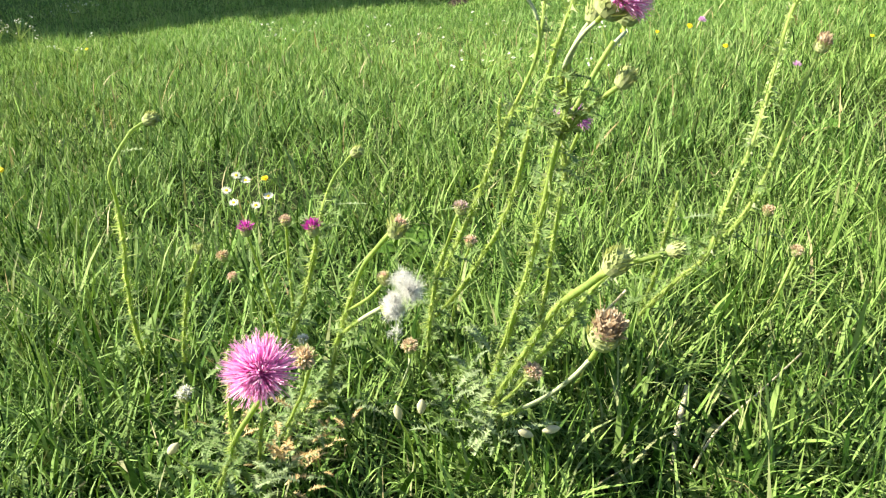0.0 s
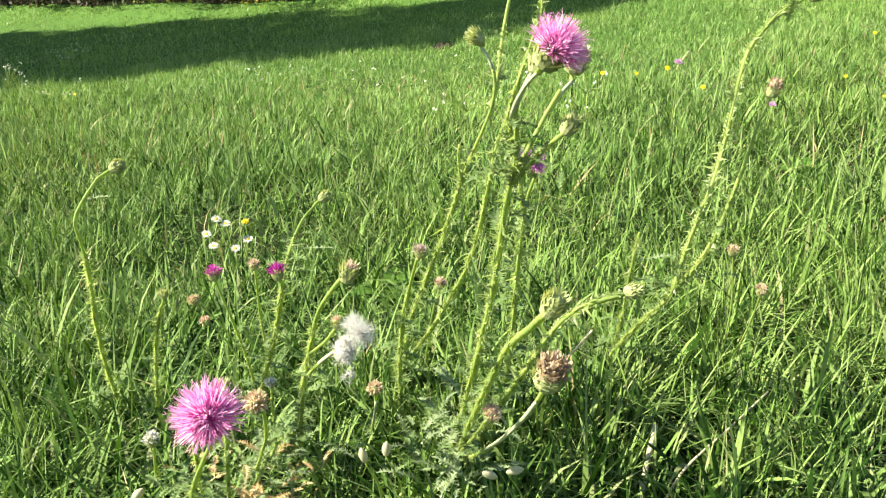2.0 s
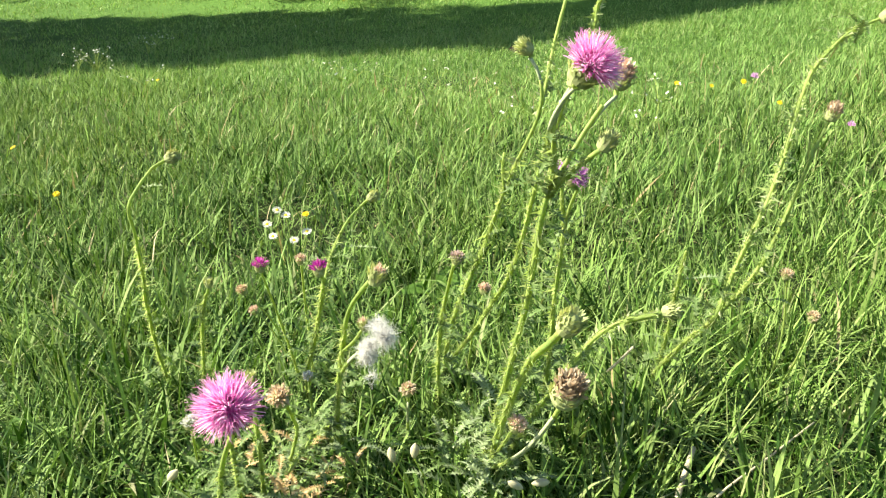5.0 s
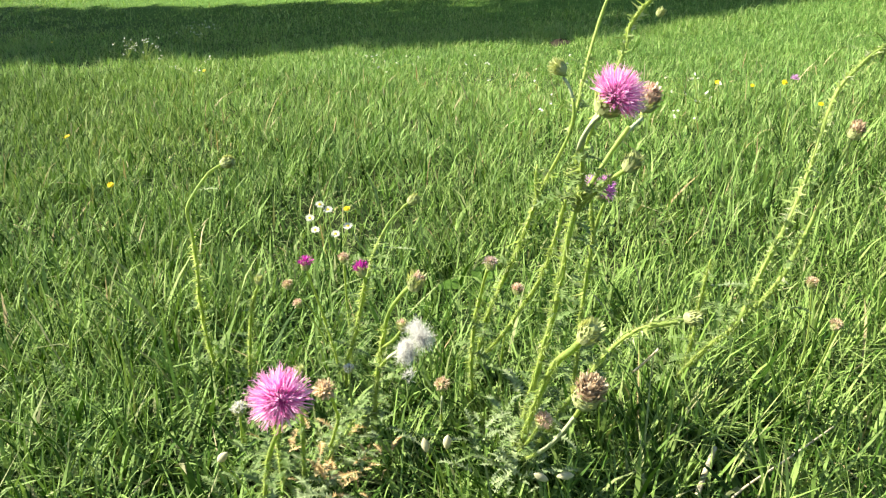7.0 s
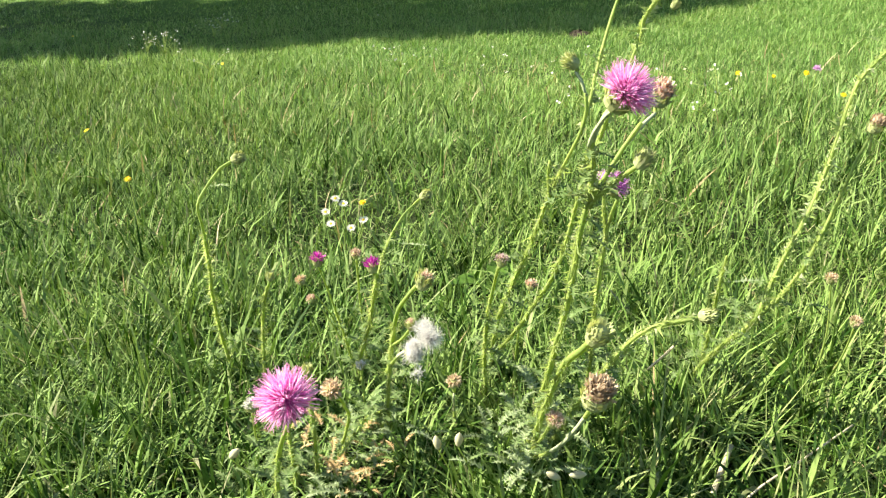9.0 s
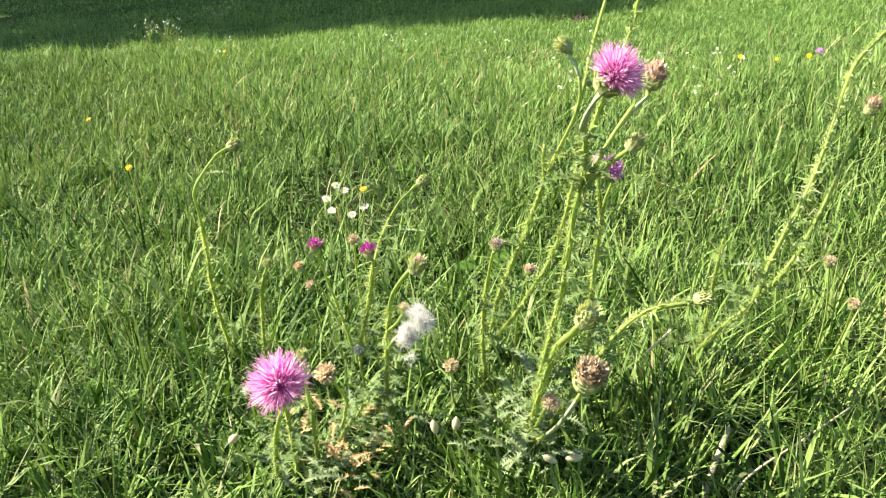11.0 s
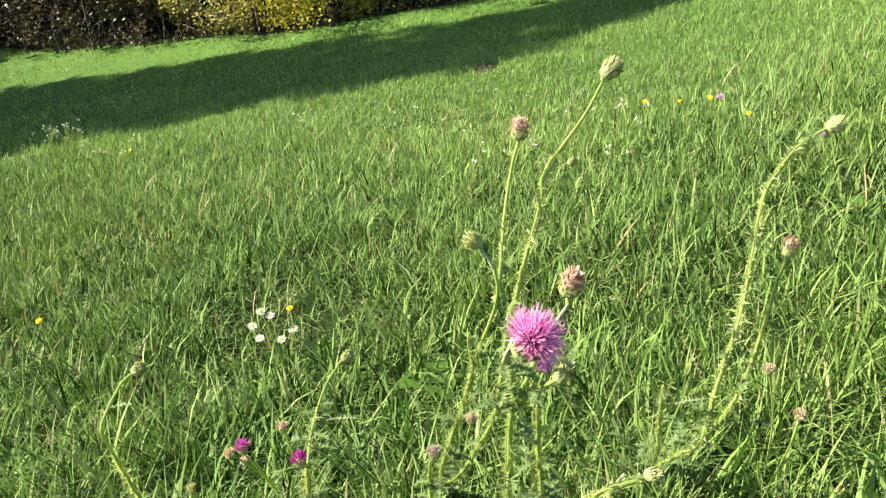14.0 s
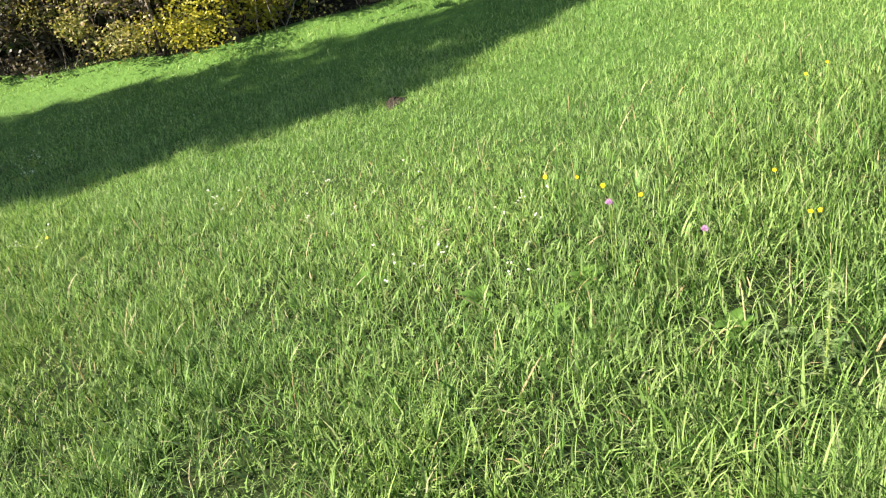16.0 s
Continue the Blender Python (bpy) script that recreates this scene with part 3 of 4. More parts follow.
def build_right():
    b = rooted(0.266, 0.982)
    p = thing("thistle", b, "leaning yellow-green thistle with long spiny winged stems", "thistle", "meadow thistles")
    stem(p, [b, (0.277, 0.920, 0.153), (0.287, 0.820, 0.240), (0.298, 0.760, 0.293), (0.311, 0.765, 0.333), (0.323, 0.770, 0.368), (0.340, 0.785, 0.402), (0.353, 0.800, 0.437), (0.362, 0.810, 0.469), (0.369, 0.815, 0.507), (0.379, 0.820, 0.534), (0.405, 0.835, 0.560), (0.425, 0.845, 0.571)], 0.0034, 0.0016, 0.0040, 0.0, 7, None, 4, 0.04)
    closed_bud(p, (0.450, 0.850, 0.580), (0.9, 0.1, 0.3), 0.0165)
    rosette(p, (0.408, 0.838, 0.562), 4, 0.04)
    stem(p, [(0.299, 0.760, 0.296), (0.315, 0.750, 0.323), (0.326, 0.740, 0.348), (0.337, 0.735, 0.382), (0.349, 0.730, 0.429), (0.358, 0.725, 0.473), (0.364, 0.724, 0.493)], 0.0026, 0.0013, 0.0036, 0.35, 4, None, 4, 0.035)
    spent_head(p, (0.369, 0.724, 0.508), (0.35, -0.1, 1), 0.0165, M_TAN)
    stem(p, [rooted(0.296, 1.038), (0.274, 0.860, 0.228), (0.267, 0.800, 0.303), (0.263, 0.750, 0.366)], 0.0023, 0.0012, 0.0042, 0.0, 6, None, 4, 0.04)
    part("leaf", thistle_leaf((0.271, 0.780, 0.327), (1, -0.1, 0.25), 0.04, 0.006, 0.2, 6), M_GREYLEAF, p, "narrow pale leaf")
    rosette(p, b + Vector((0.0, -0.02, 0.03)), 9, 0.07)
    rosette(p, (0.296, 0.760, 0.293), 7, 0.04)
    rosette(p, (0.276, 0.930, 0.139), 7, 0.05)
    rosette(p, (0.217, 0.900, 0.117), 8, 0.05)


def build_left():
    b = rooted(-0.376, 1.011)
    p = thing("thistle", b, "slender thistle stem bending to a grey-green bud", "thistle", "meadow thistles")
    stem(p, [b, (-0.376, 0.980, 0.065), (-0.334, 0.870, 0.174), (-0.286, 0.760, 0.277), (-0.252, 0.690, 0.347), (-0.235, 0.650, 0.396), (-0.233, 0.640, 0.422), (-0.227, 0.650, 0.438), (-0.220, 0.665, 0.451)], 0.0023, 0.0012, 0.0040, 0.12, 7, None, 4, 0.035)
    closed_bud(p, (-0.206, 0.678, 0.459), (0.9, 0, 0.4), 0.0125)
    part("leaf", thistle_leaf((-0.227, 0.650, 0.438), (1, 0, 0.25), 0.022, 0.005, 0.2, 5), M_GREYLEAF, p, "narrow pale leaf")
    stem(p, [rooted(-0.340, 1.017), (-0.272, 0.860, 0.164), (-0.218, 0.740, 0.270), (-0.179, 0.660, 0.335)], 0.002, 0.0013, 0.0040, 0.0, 4, None, 4, 0.03)
    closed_bud(p, (-0.171, 0.650, 0.352), (0, 0, 1), 0.009)
    rosette(p, b + Vector((0, 0, 0.02)), 7, 0.06)


def build_young():
    b = rooted(-0.184, 1.007)
    p = thing("thistle", b, "low thistle with small deep magenta heads and brown seed heads", "thistle", "meadow thistles")
    stem(p, [b, (-0.165, 0.930, 0.112), (-0.124, 0.820, 0.209), (-0.094, 0.740, 0.287), (-0.076, 0.690, 0.341), (-0.072, 0.666, 0.356)], 0.0026, 0.0016, 0.0042, 0.05, 7, None, 4, 0.04)
    young_head(p, (-0.074, 0.664, 0.368), (-0.1, -0.2, 1), 0.0135)
    stem(p, [(-0.076, 0.690, 0.338), (-0.076, 0.710, 0.351), (-0.074, 0.740, 0.365), (-0.069, 0.780, 0.377), (-0.061, 0.800, 0.384)], 0.0015, 0.0012, 0.0026, 0.35, 4, None, 3, 0.04)
    closed_bud(p, (-0.050, 0.811, 0.392), (0.8, -0.2, 0.5), 0.0125)
    part("leaf", thistle_leaf((-0.069, 0.740, 0.360), (1, -0.1, 0.15), 0.036, 0.004, 0.15, 5), M_GREYLEAF, p, "narrow pale leaf")
    stem(p, [rooted(-0.204, 1.046), (-0.166, 0.880, 0.164), (-0.154, 0.800, 0.248), (-0.151, 0.750, 0.311), (-0.151, 0.736, 0.330)], 0.0015, 0.0011, 0.0016, 0.2, 4, None, 3, 0.035)
    young_head(p, (-0.151, 0.734, 0.342), (0.1, -0.2, 1), 0.0135)
    stem(p, [rooted(-0.193, 1.064), (-0.154, 0.920, 0.162), (-0.139, 0.850, 0.242), (-0.127, 0.800, 0.305), (-0.125, 0.790, 0.319)], 0.0014, 0.0011, 0.0014, 0.2, 4, None, 3, 0.03)
    dry_head(p, (-0.124, 0.785, 0.330), (-0.1, -0.3, 1), 0.0155, M_ROSE, 0.4)
    stem(p, [(-0.167, 0.870, 0.181), (-0.179, 0.850, 0.224), (-0.195, 0.840, 0.253), (-0.203, 0.835, 0.265)], 0.0012, 0.0009, 0.0)
    dry_head(p, (-0.208, 0.833, 0.272), (-0.3, -0.3, 1), 0.0155, M_TAN, 0.9)
    stem(p, [(-0.182, 0.930, 0.129), (-0.199, 0.920, 0.174), (-0.217, 0.912, 0.208)], 0.0012, 0.0009, 0.0)
    dry_head(p, (-0.223, 0.911, 0.213), (-0.2, -0.3, 1), 0.0155, M_ROSE, 0.9)
    rosette(p, b + Vector((0, 0, 0.03)), 9, 0.055)
    rosette(p, (-0.172, 0.860, 0.205), 6, 0.03)


def build_downy():
    b = rooted(-0.118, 0.892)
    p = thing("thistle", b, "thistle with a pink bud and a burst white downy head", "thistle", "meadow thistles")
    stem(p, [b, (-0.084, 0.760, 0.166), (-0.057, 0.660, 0.258), (-0.029, 0.560, 0.343), (-0.011, 0.500, 0.395), (0.004, 0.470, 0.423), (0.013, 0.460, 0.436)], 0.0026, 0.0014, 0.0036, 0.15, 5, None, 4, 0.04)
    closed_bud(p, (0.017, 0.460, 0.439), (0.35, -0.1, 1), 0.0125, M_ROSE)
    stem(p, [(-0.054, 0.650, 0.267), (-0.018, 0.530, 0.342), (0.006, 0.455, 0.388)], 0.0016, 0.0012, 0.0024, 0.4, 1, None, 3, 0.03)
    spent_head(p, (0.014, 0.440, 0.396), (0.2, -0.3, 1), 0.0145, M_DOWN)
    down_ball(p, (0.016, 0.432, 0.400), 0.0145, 1800)
    down_ball(p, (0.027, 0.435, 0.410), 0.0175)
    down_ball(p, (0.019, 0.445, 0.412), 0.012, 1200)
    down_ball(p, (0.014, 0.450, 0.372), 0.009, 350)
    closed_bud(p, (0.008, 0.460, 0.405), (-0.3, -0.1, 1), 0.008, M_ROSE)
    stem(p, [(-0.035, 0.580, 0.325), (-0.008, 0.500, 0.373), (0.005, 0.465, 0.398)], 0.0012, 0.001, 0.0)
    # low tuft, side shoots, and withered leaves
    stem(p, [rooted(-0.147, 0.899), (-0.123, 0.800, 0.139), (-0.103, 0.720, 0.215)], 0.0014, 0.001, 0.002)
    dry_head(p, (-0.098, 0.700, 0.238), (-0.1, -0.3, 1), 0.0135, M_DOWN)
    stem(p, [(-0.094, 0.800, 0.103), (-0.108, 0.760, 0.125), (-0.119, 0.720, 0.129), (-0.125, 0.700, 0.122)], 0.002, 0.0012, 0.0036, 0, 5, None, 4, 0.04)
    stem(p, [(-0.094, 0.800, 0.107), (-0.102, 0.780, 0.130), (-0.106, 0.740, 0.145), (-0.110, 0.720, 0.142)], 0.0018, 0.001, 0.003, 0, 4, None, 4, 0.035)
    rosette(p, b + Vector((0.0, -0.02, 0.03)), 8, 0.065)
    rosette(p, (-0.131, 0.740, 0.083), 8, 0.045, M_GREYLEAF)
    rosette(p, (-0.130, 0.680, 0.087), 8, 0.045, M_GREYLEAF)
    rosette(p, (-0.078, 0.760, 0.107), 7, 0.045, M_GREYLEAF)
    rosette(p, (-0.107, 0.740, 0.101), 9, 0.035, M_WITHER)
    rosette(p, (-0.116, 0.700, 0.082), 9, 0.04, M_WITHER)
    rosette(p, (-0.174, 0.720, 0.121), 6, 0.035, M_WITHER)


def build_near():
    b = rooted(-0.218, 0.743)
    p = thing("thistle", b, "young thistle carrying one wide pink flower", "thistle", "meadow thistles")
    stem(p, [b, (-0.149, 0.580, 0.174), (-0.108, 0.490, 0.267), (-0.074, 0.420, 0.333), (-0.057, 0.390, 0.364)], 0.0024, 0.0016, 0.0034, 0.25, 4, None, 4, 0.04)
    open_head(p, (-0.053, 0.368, 0.396), (-0.08, -0.6, 0.8), 0.0318)
    stem(p, [rooted(-0.195, 0.746), (-0.179, 0.700, 0.111), (-0.155, 0.630, 0.201), (-0.136, 0.580, 0.264), (-0.124, 0.550, 0.307)], 0.0022, 0.0013, 0.0038, 0.0, 4, None, 4, 0.04)
    stem(p, [rooted(-0.178, 0.774), (-0.131, 0.640, 0.178), (-0.090, 0.520, 0.295), (-0.069, 0.460, 0.356)], 0.002, 0.0012, 0.0032, 0.2, 3, None, 3, 0.035)
    closed_bud(p, (-0.066, 0.450, 0.368), (0.05, 0, 1), 0.0085)
    stem(p, [rooted(-0.167, 0.818), (-0.089, 0.620, 0.218), (-0.055, 0.500, 0.310), (-0.037, 0.430, 0.360)], 0.0016, 0.0012, 0.0026, 0.3, 3, None, 3, 0.03)
    dry_head(p, (-0.039, 0.420, 0.373), (-0.15, -0.3, 0.9), 0.0175, None, 1.5)
    stem(p, [rooted(-0.291, 0.858), (-0.205, 0.660, 0.189)], 0.0014, 0.001, 0.0)
    dry_head(p, (-0.203, 0.652, 0.207), (-0.1, -0.3, 0.9), 0.0185, M_DOWN, 0.6)
    rosette(p, b + Vector((0, 0, 0.03)), 7, 0.06)
    rosette(p, (-0.202, 0.720, 0.095), 8, 0.045)


def build_small_heads():
    for x, y, z, rx, ry, m in ((0.425, 0.847, 0.266, 0.428, 0.96, M_TAN), (0.472, 0.924, 0.110, 0.48, 0.95, M_TAN), (0.408, 0.90, 0.295, 0.42, 0.96, M_TAN)):
        b = rooted(rx, ry)
        p = thing("withered_flower", b, "withered tan flower head on a thin green stalk", "wildflower", "withered heads")
        stem(p, [b, (Vector(b) + Vector((x, y, z))) / 2 + Vector((0.008, 0, 0.01)), (x, y, z - 0.006)], 0.0013, 0.001, 0.0)
        dry_head(p, (x, y, z), (0.1, -0.2, 1), 0.017, m)


# ---- other meadow flowers ----
def petal_disc(at, way, r, count, width, cup=0.15):
    g = Geo()
    for k in range(count):
        a = 2 * math.pi * k / count + random.uniform(-0.08, 0.08)
        w = turned(way, Vector((math.cos(a), math.sin(a), cup * random.uniform(0.3, 1.5))))
        g.add(*strip(Vector(at), w, way, r * random.uniform(0.85, 1.08), width, random.uniform(-0.25, 0.1), 2, 0.55))
    return g


def dome(at, way, r, h, n=8):
    g, v, f = Geo(), [], []
    for i, (pr, ph) in enumerate(((1.0, 0.0), (0.85, 0.6), (0.45, 0.95))):
        for k in range(n):
            a = 2 * math.pi * k / n
            v.append(Vector(at) + turned(way, Vector((math.cos(a) * r * pr, math.sin(a) * r * pr, h * ph))))
    for i in range(2):
        for k in range(n):
            f.append((i * n + k, i * n + (k + 1) % n, (i + 1) * n + (k + 1) % n, (i + 1) * n + k))
    f.append(tuple(2 * n + k for k in range(n)))
    f.append(tuple(range(n))[::-1])
    return g.add(v, f)


def build_fleabane():
    b = rooted(-0.35, 1.50)
    p = thing("white_daisy", b, "small cluster of white daisies with yellow centres", "daisy")
    for x, y, z in ((-0.375, 1.52, 0.158), (-0.358, 1.52, 0.148), (-0.397, 1.52, 0.128), (-0.380, 1.50, 0.110), (-0.338, 1.50, 0.104), (-0.317, 1.52, 0.116)):
        q, w = Vector((x, y, z)), Vector((random.uniform(-0.3, 0.3), -0.5, 0.9)).normalized()
        part("stem", tube(glide([b, (b + q) / 2 + Vector((0.006, 0, 0.01)), q], 0.012), 0.0012, 0.0008, 5), M_STEM, p, "", True)
        fl = part("flower", petal_disc(q, w, 0.0098, 34, 0.0016), M_WHITE, p, "white ray petals")
        part("flower_centre", dome(q, w, 0.0035, 0.002), M_YELLOW, fl, "yellow flower centre")


def yellow_flower(x, y, h=0.12, r=0.0125, m=None):
    b = rooted(x, y)
    p = thing("yellow_flower", b, "yellow hawkbit flower on a thin stalk in the grass", "wildflower", "yellow flowers")
    b += Vector((random.uniform(-0.02, 0.02), random.uniform(-0.02, 0.02), 0))
    q = Vector((x, y, ground_z(x, y) + h))
    w = Vector((random.uniform(-0.3, 0.3), random.uniform(-0.9, -0.3), 0.9)).normalized()
    part("stem", tube(glide([b, (b + q) / 2 + Vector((0.01, 0, 0)), q], 0.015), 0.0012, 0.0009, 5), M_STEM, p, "", True)
    g = petal_disc(q, w, r, 18, r * 0.34)
    g.add(petal_disc(q + w * 0.001, w, r * 0.6, 13, r * 0.28, 0.5).v, petal_disc(q, w, r * 0.6, 13, r * 0.28, 0.5).f)
    part("flower", g, m or M_YELLOW, p, "bright yellow ray petals")


def pink_flower(x, y, h):
    b = rooted(x, y)
    p = thing("pink_flower", b, "lilac-pink scabious-like flower above the grass", "wildflower", "pink flowers")
    q = b + Vector((0.01, 0.0, h))
    part("stem", tube(glide([b, (b + q) / 2, q], 0.02), 0.0014, 0.001, 5), M_STEM, p, "", True)
    part("flower", florets(q - Vector((0, 0, 0.005)), Vector((0, -0.3, 1)).normalized(), 0.013, 130, 0.0, 0.0013), M_LILAC, p, "lilac-pink florets")


def umbel(x, y, h, heads):
    b = rooted(x, y)
    p = thing("white_wildflower", b, "wild plant with loose clusters of tiny white flowers", "wildflower", "white flowers")
    fork = b + Vector((0, 0, h * 0.55))
    part("stem", tube(glide([b, fork], 0.03), 0.0016, 0.0012, 5), M_STEM, p, "", True)
    for i in range(heads * 2 if heads > 4 else heads):
        q = b + Vector((random.gauss(0, 0.07), random.gauss(0, 0.06), h * random.uniform(0.7, 1.1)))
        s = part("stem", tube(glide([fork, (fork + q) / 2 + Vector((0, 0, 0.01)), q], 0.03), 0.0009, 0.0006, 4), M_STEM, p, "", True)
        g = Geo()
        for k in range(3):
            o = q + any_way(0, 1) * 0.008
            pd = petal_disc(o, any_way(0.4, 1), 0.0038, 5, 0.0026)
            g.add(pd.v, pd.f)
        part("flower", g, M_WHITE, s, "tiny white flowers")


def weed(x, y, size, count=6):
    b = rooted(x, y)
    p = thing("broadleaf_weed", b, "low weed with broad pale green leaves", "weed", "broadleaf weeds")
    for i in range(count * 2):
        a = 2.4 * i + random.uniform(-0.4, 0.4)
        w = Vector((math.cos(a), math.sin(a), random.uniform(0.5, 1.5))).normalized()
        side = w.cross(Vector((0, 0, 1))).normalized()
        L, v, f, q, d = size * random.uniform(0.7, 1.2), [], [], b.copy(), w.copy()
        prof = (0.06, 0.10, 0.55, 0.95, 1.0, 0.8, 0.4, 0.03)
        for j, pw in enumerate(prof):
            up = side.cross(d).normalized()
            hw = L * 0.22 * pw
            v += [q - side * hw + up * hw * 0.35, q, q + side * hw + up * hw * 0.35]
            d = (d + Vector((0, 0, -0.16))).normalized()
            q = q + d * L / len(prof)
        for j in range(len(prof) - 1):
            f += [(3 * j, 3 * j + 1, 3 * j + 4, 3 * j + 3), (3 * j + 1, 3 * j + 2, 3 * j + 5, 3 * j + 4)]
        part("leaf", Geo().add(v, f), M_WEED, p, "broad pale green leaf", True)


def husk(x, y, z, way, size=0.012):
    b = rooted(x + 0.01, y + 0.05)
    p = thing("pale_seed_pod", b, "pale papery seed pod on a thin stalk", "seed pod", "pale pods")
    q, w = Vector((x, y, z)), Vector(way).normalized()
    part("stalk", tube(glide([b, (b + q) / 2 + Vector((0.005, 0.01, 0.01)), q - w * size * 0.6], 0.012), 0.0009, 0.0007, 5), M_STEM, p, "", True)
    line = [q + w * size * t for t in (-0.65, -0.5, -0.2, 0.15, 0.45, 0.65)]
    g, v, f, n = Geo(), [], [], 8
    for c, r in zip(line, (0.1, 0.55, 0.95, 1.0, 0.6, 0.08)):
        for k in range(n):
            a = 2 * math.pi * k / n
            v.append(c + turned(w, Vector((math.cos(a), math.sin(a) * 0.7, 0))) * size * 0.34 * r * random.uniform(0.92, 1.05))
    for i in range(len(line) - 1):
        for k in range(n):
            f.append((i * n + k, i * n + (k + 1) % n, (i + 1) * n + (k + 1) % n, (i + 1) * n + k))
    f += [tuple(range(n))[::-1], tuple((len(line) - 1) * n + k for k in range(n))]
    part("pod", g.add(v, f), M_HUSK, p, "", True)


# ---- trees ----
def leaf_cloud(geo, centre, radius, count, size, flat=0.75):
    for i in range(count):
        d = any_way()
        q = centre + Vector((d.x, d.y, d.z * flat)) * radius * random.random() ** 0.45
        w, u = any_way(-0.8, 0.5), any_way()
        s = size * random.uniform(0.6, 1.3)
        side = w.cross(u).normalized() * s * 0.36
        geo.add([q, q + w * s * 0.5 + side, q + w * s, q + w * s * 0.5 - side], [(0, 1, 2, 3)])


def tree(x, y, height, spread, foliage, leaves=2200, low=0.15, leaf=0.09, name="tree", label="", trunk=0.05, limbs=9, lean=0.0, taper=0.55):
    b = Vector((x, y, ground_z(x, y) - 0.05))
    p = thing(name, b, label, "tree" if name == "tree" else "shrub", "wood edge")
    top = b + Vector((lean + random.uniform(-0.1, 0.1) * height, random.uniform(-0.08, 0.08) * height, height * 0.86))
    line = glide([b, b.lerp(top, 0.3) + any_way() * 0.05 * height, b.lerp(top, 0.65) + any_way() * 0.05 * height, top], height / 14)
    part("trunk", tube(line, trunk, trunk * 0.2, 8, None, 0.08), M_BARK, p, "grey-brown trunk", True)
    crown = Geo()
    for i in range(limbs):
        t = low + (0.95 - low) * (i + random.random()) / limbs
        q = line[min(len(line) - 1, int(t * len(line)))]
        a = 2.4 * i + random.uniform(-0.6, 0.6)
        reach = spread * (1.0 - taper * max(0, t - 0.45) / 0.55) * random.uniform(0.65, 1.1)
        end = q + Vector((math.cos(a) * reach, math.sin(a) * reach, reach * random.uniform(0.1, 0.6)))
        limb = glide([q, q.lerp(end, 0.5) + any_way() * 0.12 * reach, end], 0.25)
        part("limb", tube(limb, trunk * 0.4 * (1.1 - 0.6 * t), trunk * 0.08, 5), M_BARK, p, "", True)
        for k in range(4):
            leaf_cloud(crown, q.lerp(end, 0.35 + 0.22 * k) + any_way() * 0.15 * reach, reach * 0.42, leaves // (limbs * 4), leaf)
    # dark foliage is brown foliage with shade in its colour
    part("crown", crown, M_LEAVES[foliage], p, ("brown" if foliage == "dark" else foliage) + " autumn foliage")
    return p


def columnar_tree(x, near, far, foliage, leaves, label):
    """A slim tree with a long crown; its shade lies from x = near to x = far on the meadow."""
    way, rise_by = SUN_WAY.normalized(), math.tan(radians(SUN_EL))

    def shade(s):
        """The far and the near edge of the shade at x = s."""
        return 6.93 - 0.125 * s + 0.12 * max(0, -s - 1.5), 4.93 + 0.07 * max(0, -s - 1.5) + 0.32 * min(1, max(0, s) / 0.12) + 0.52 * max(0, s - 0.1)

    def axis(s):
        d = (s - x) / way.x
        return Vector((x, sum(shade(s)) / 2 - way.y * d, ground_z(s, 6.0) + d * rise_by))

    def reach(s):
        a, b = shade(s)
        return max(0.06, (a - b) / 2)
    low, high = axis(near), axis(far)
    b = Vector((x, low.y + 0.2, ground_z(x, low.y) - 0.05))
    p = thing("tree", b, label, "tree", "trees beside the meadow")
    line = glide([b, b.lerp(low, 0.6) + Vector((0.08, 0, 0)), low, low.lerp(high, 0.5), high], 0.5)
    part("trunk", tube(line, 0.13, 0.025, 8, None, 0.08), M_BARK, p, "grey-brown trunk", True)
    for i in range(22):
        s = near + (far - near) * (i + random.random()) / 23
        q, a = axis(s), 2.4 * i
        e = q + Vector((math.cos(a), math.sin(a), 0.35)) * reach(s) * 0.8
        part("limb", tube(glide([q - Vector((0, 0, 0.15)), q.lerp(e, 0.5) + any_way() * 0.08, e], 0.25), 0.035, 0.008, 5), M_BARK, p, "", True)
    crown = Geo()
    for i in range(leaves // 12):
        s = near + (far - near) * random.random()
        a = random.uniform(0, 2 * math.pi)
        if random.random() < 0.12 * min(1.8, max(0, s + 0.6)):      # thinner towards the tree's top
            continue
        r = reach(s) * random.random() ** 0.28 * 0.93
        leaf_cloud(crown, axis(s) + Vector((math.cos(a) * r, math.sin(a) * r, random.uniform(-0.15, 0.15))), 0.13, 12, 0.15)
    part("crown", crown, M_LEAVES[foliage], p, foliage + " foliage")
    return p


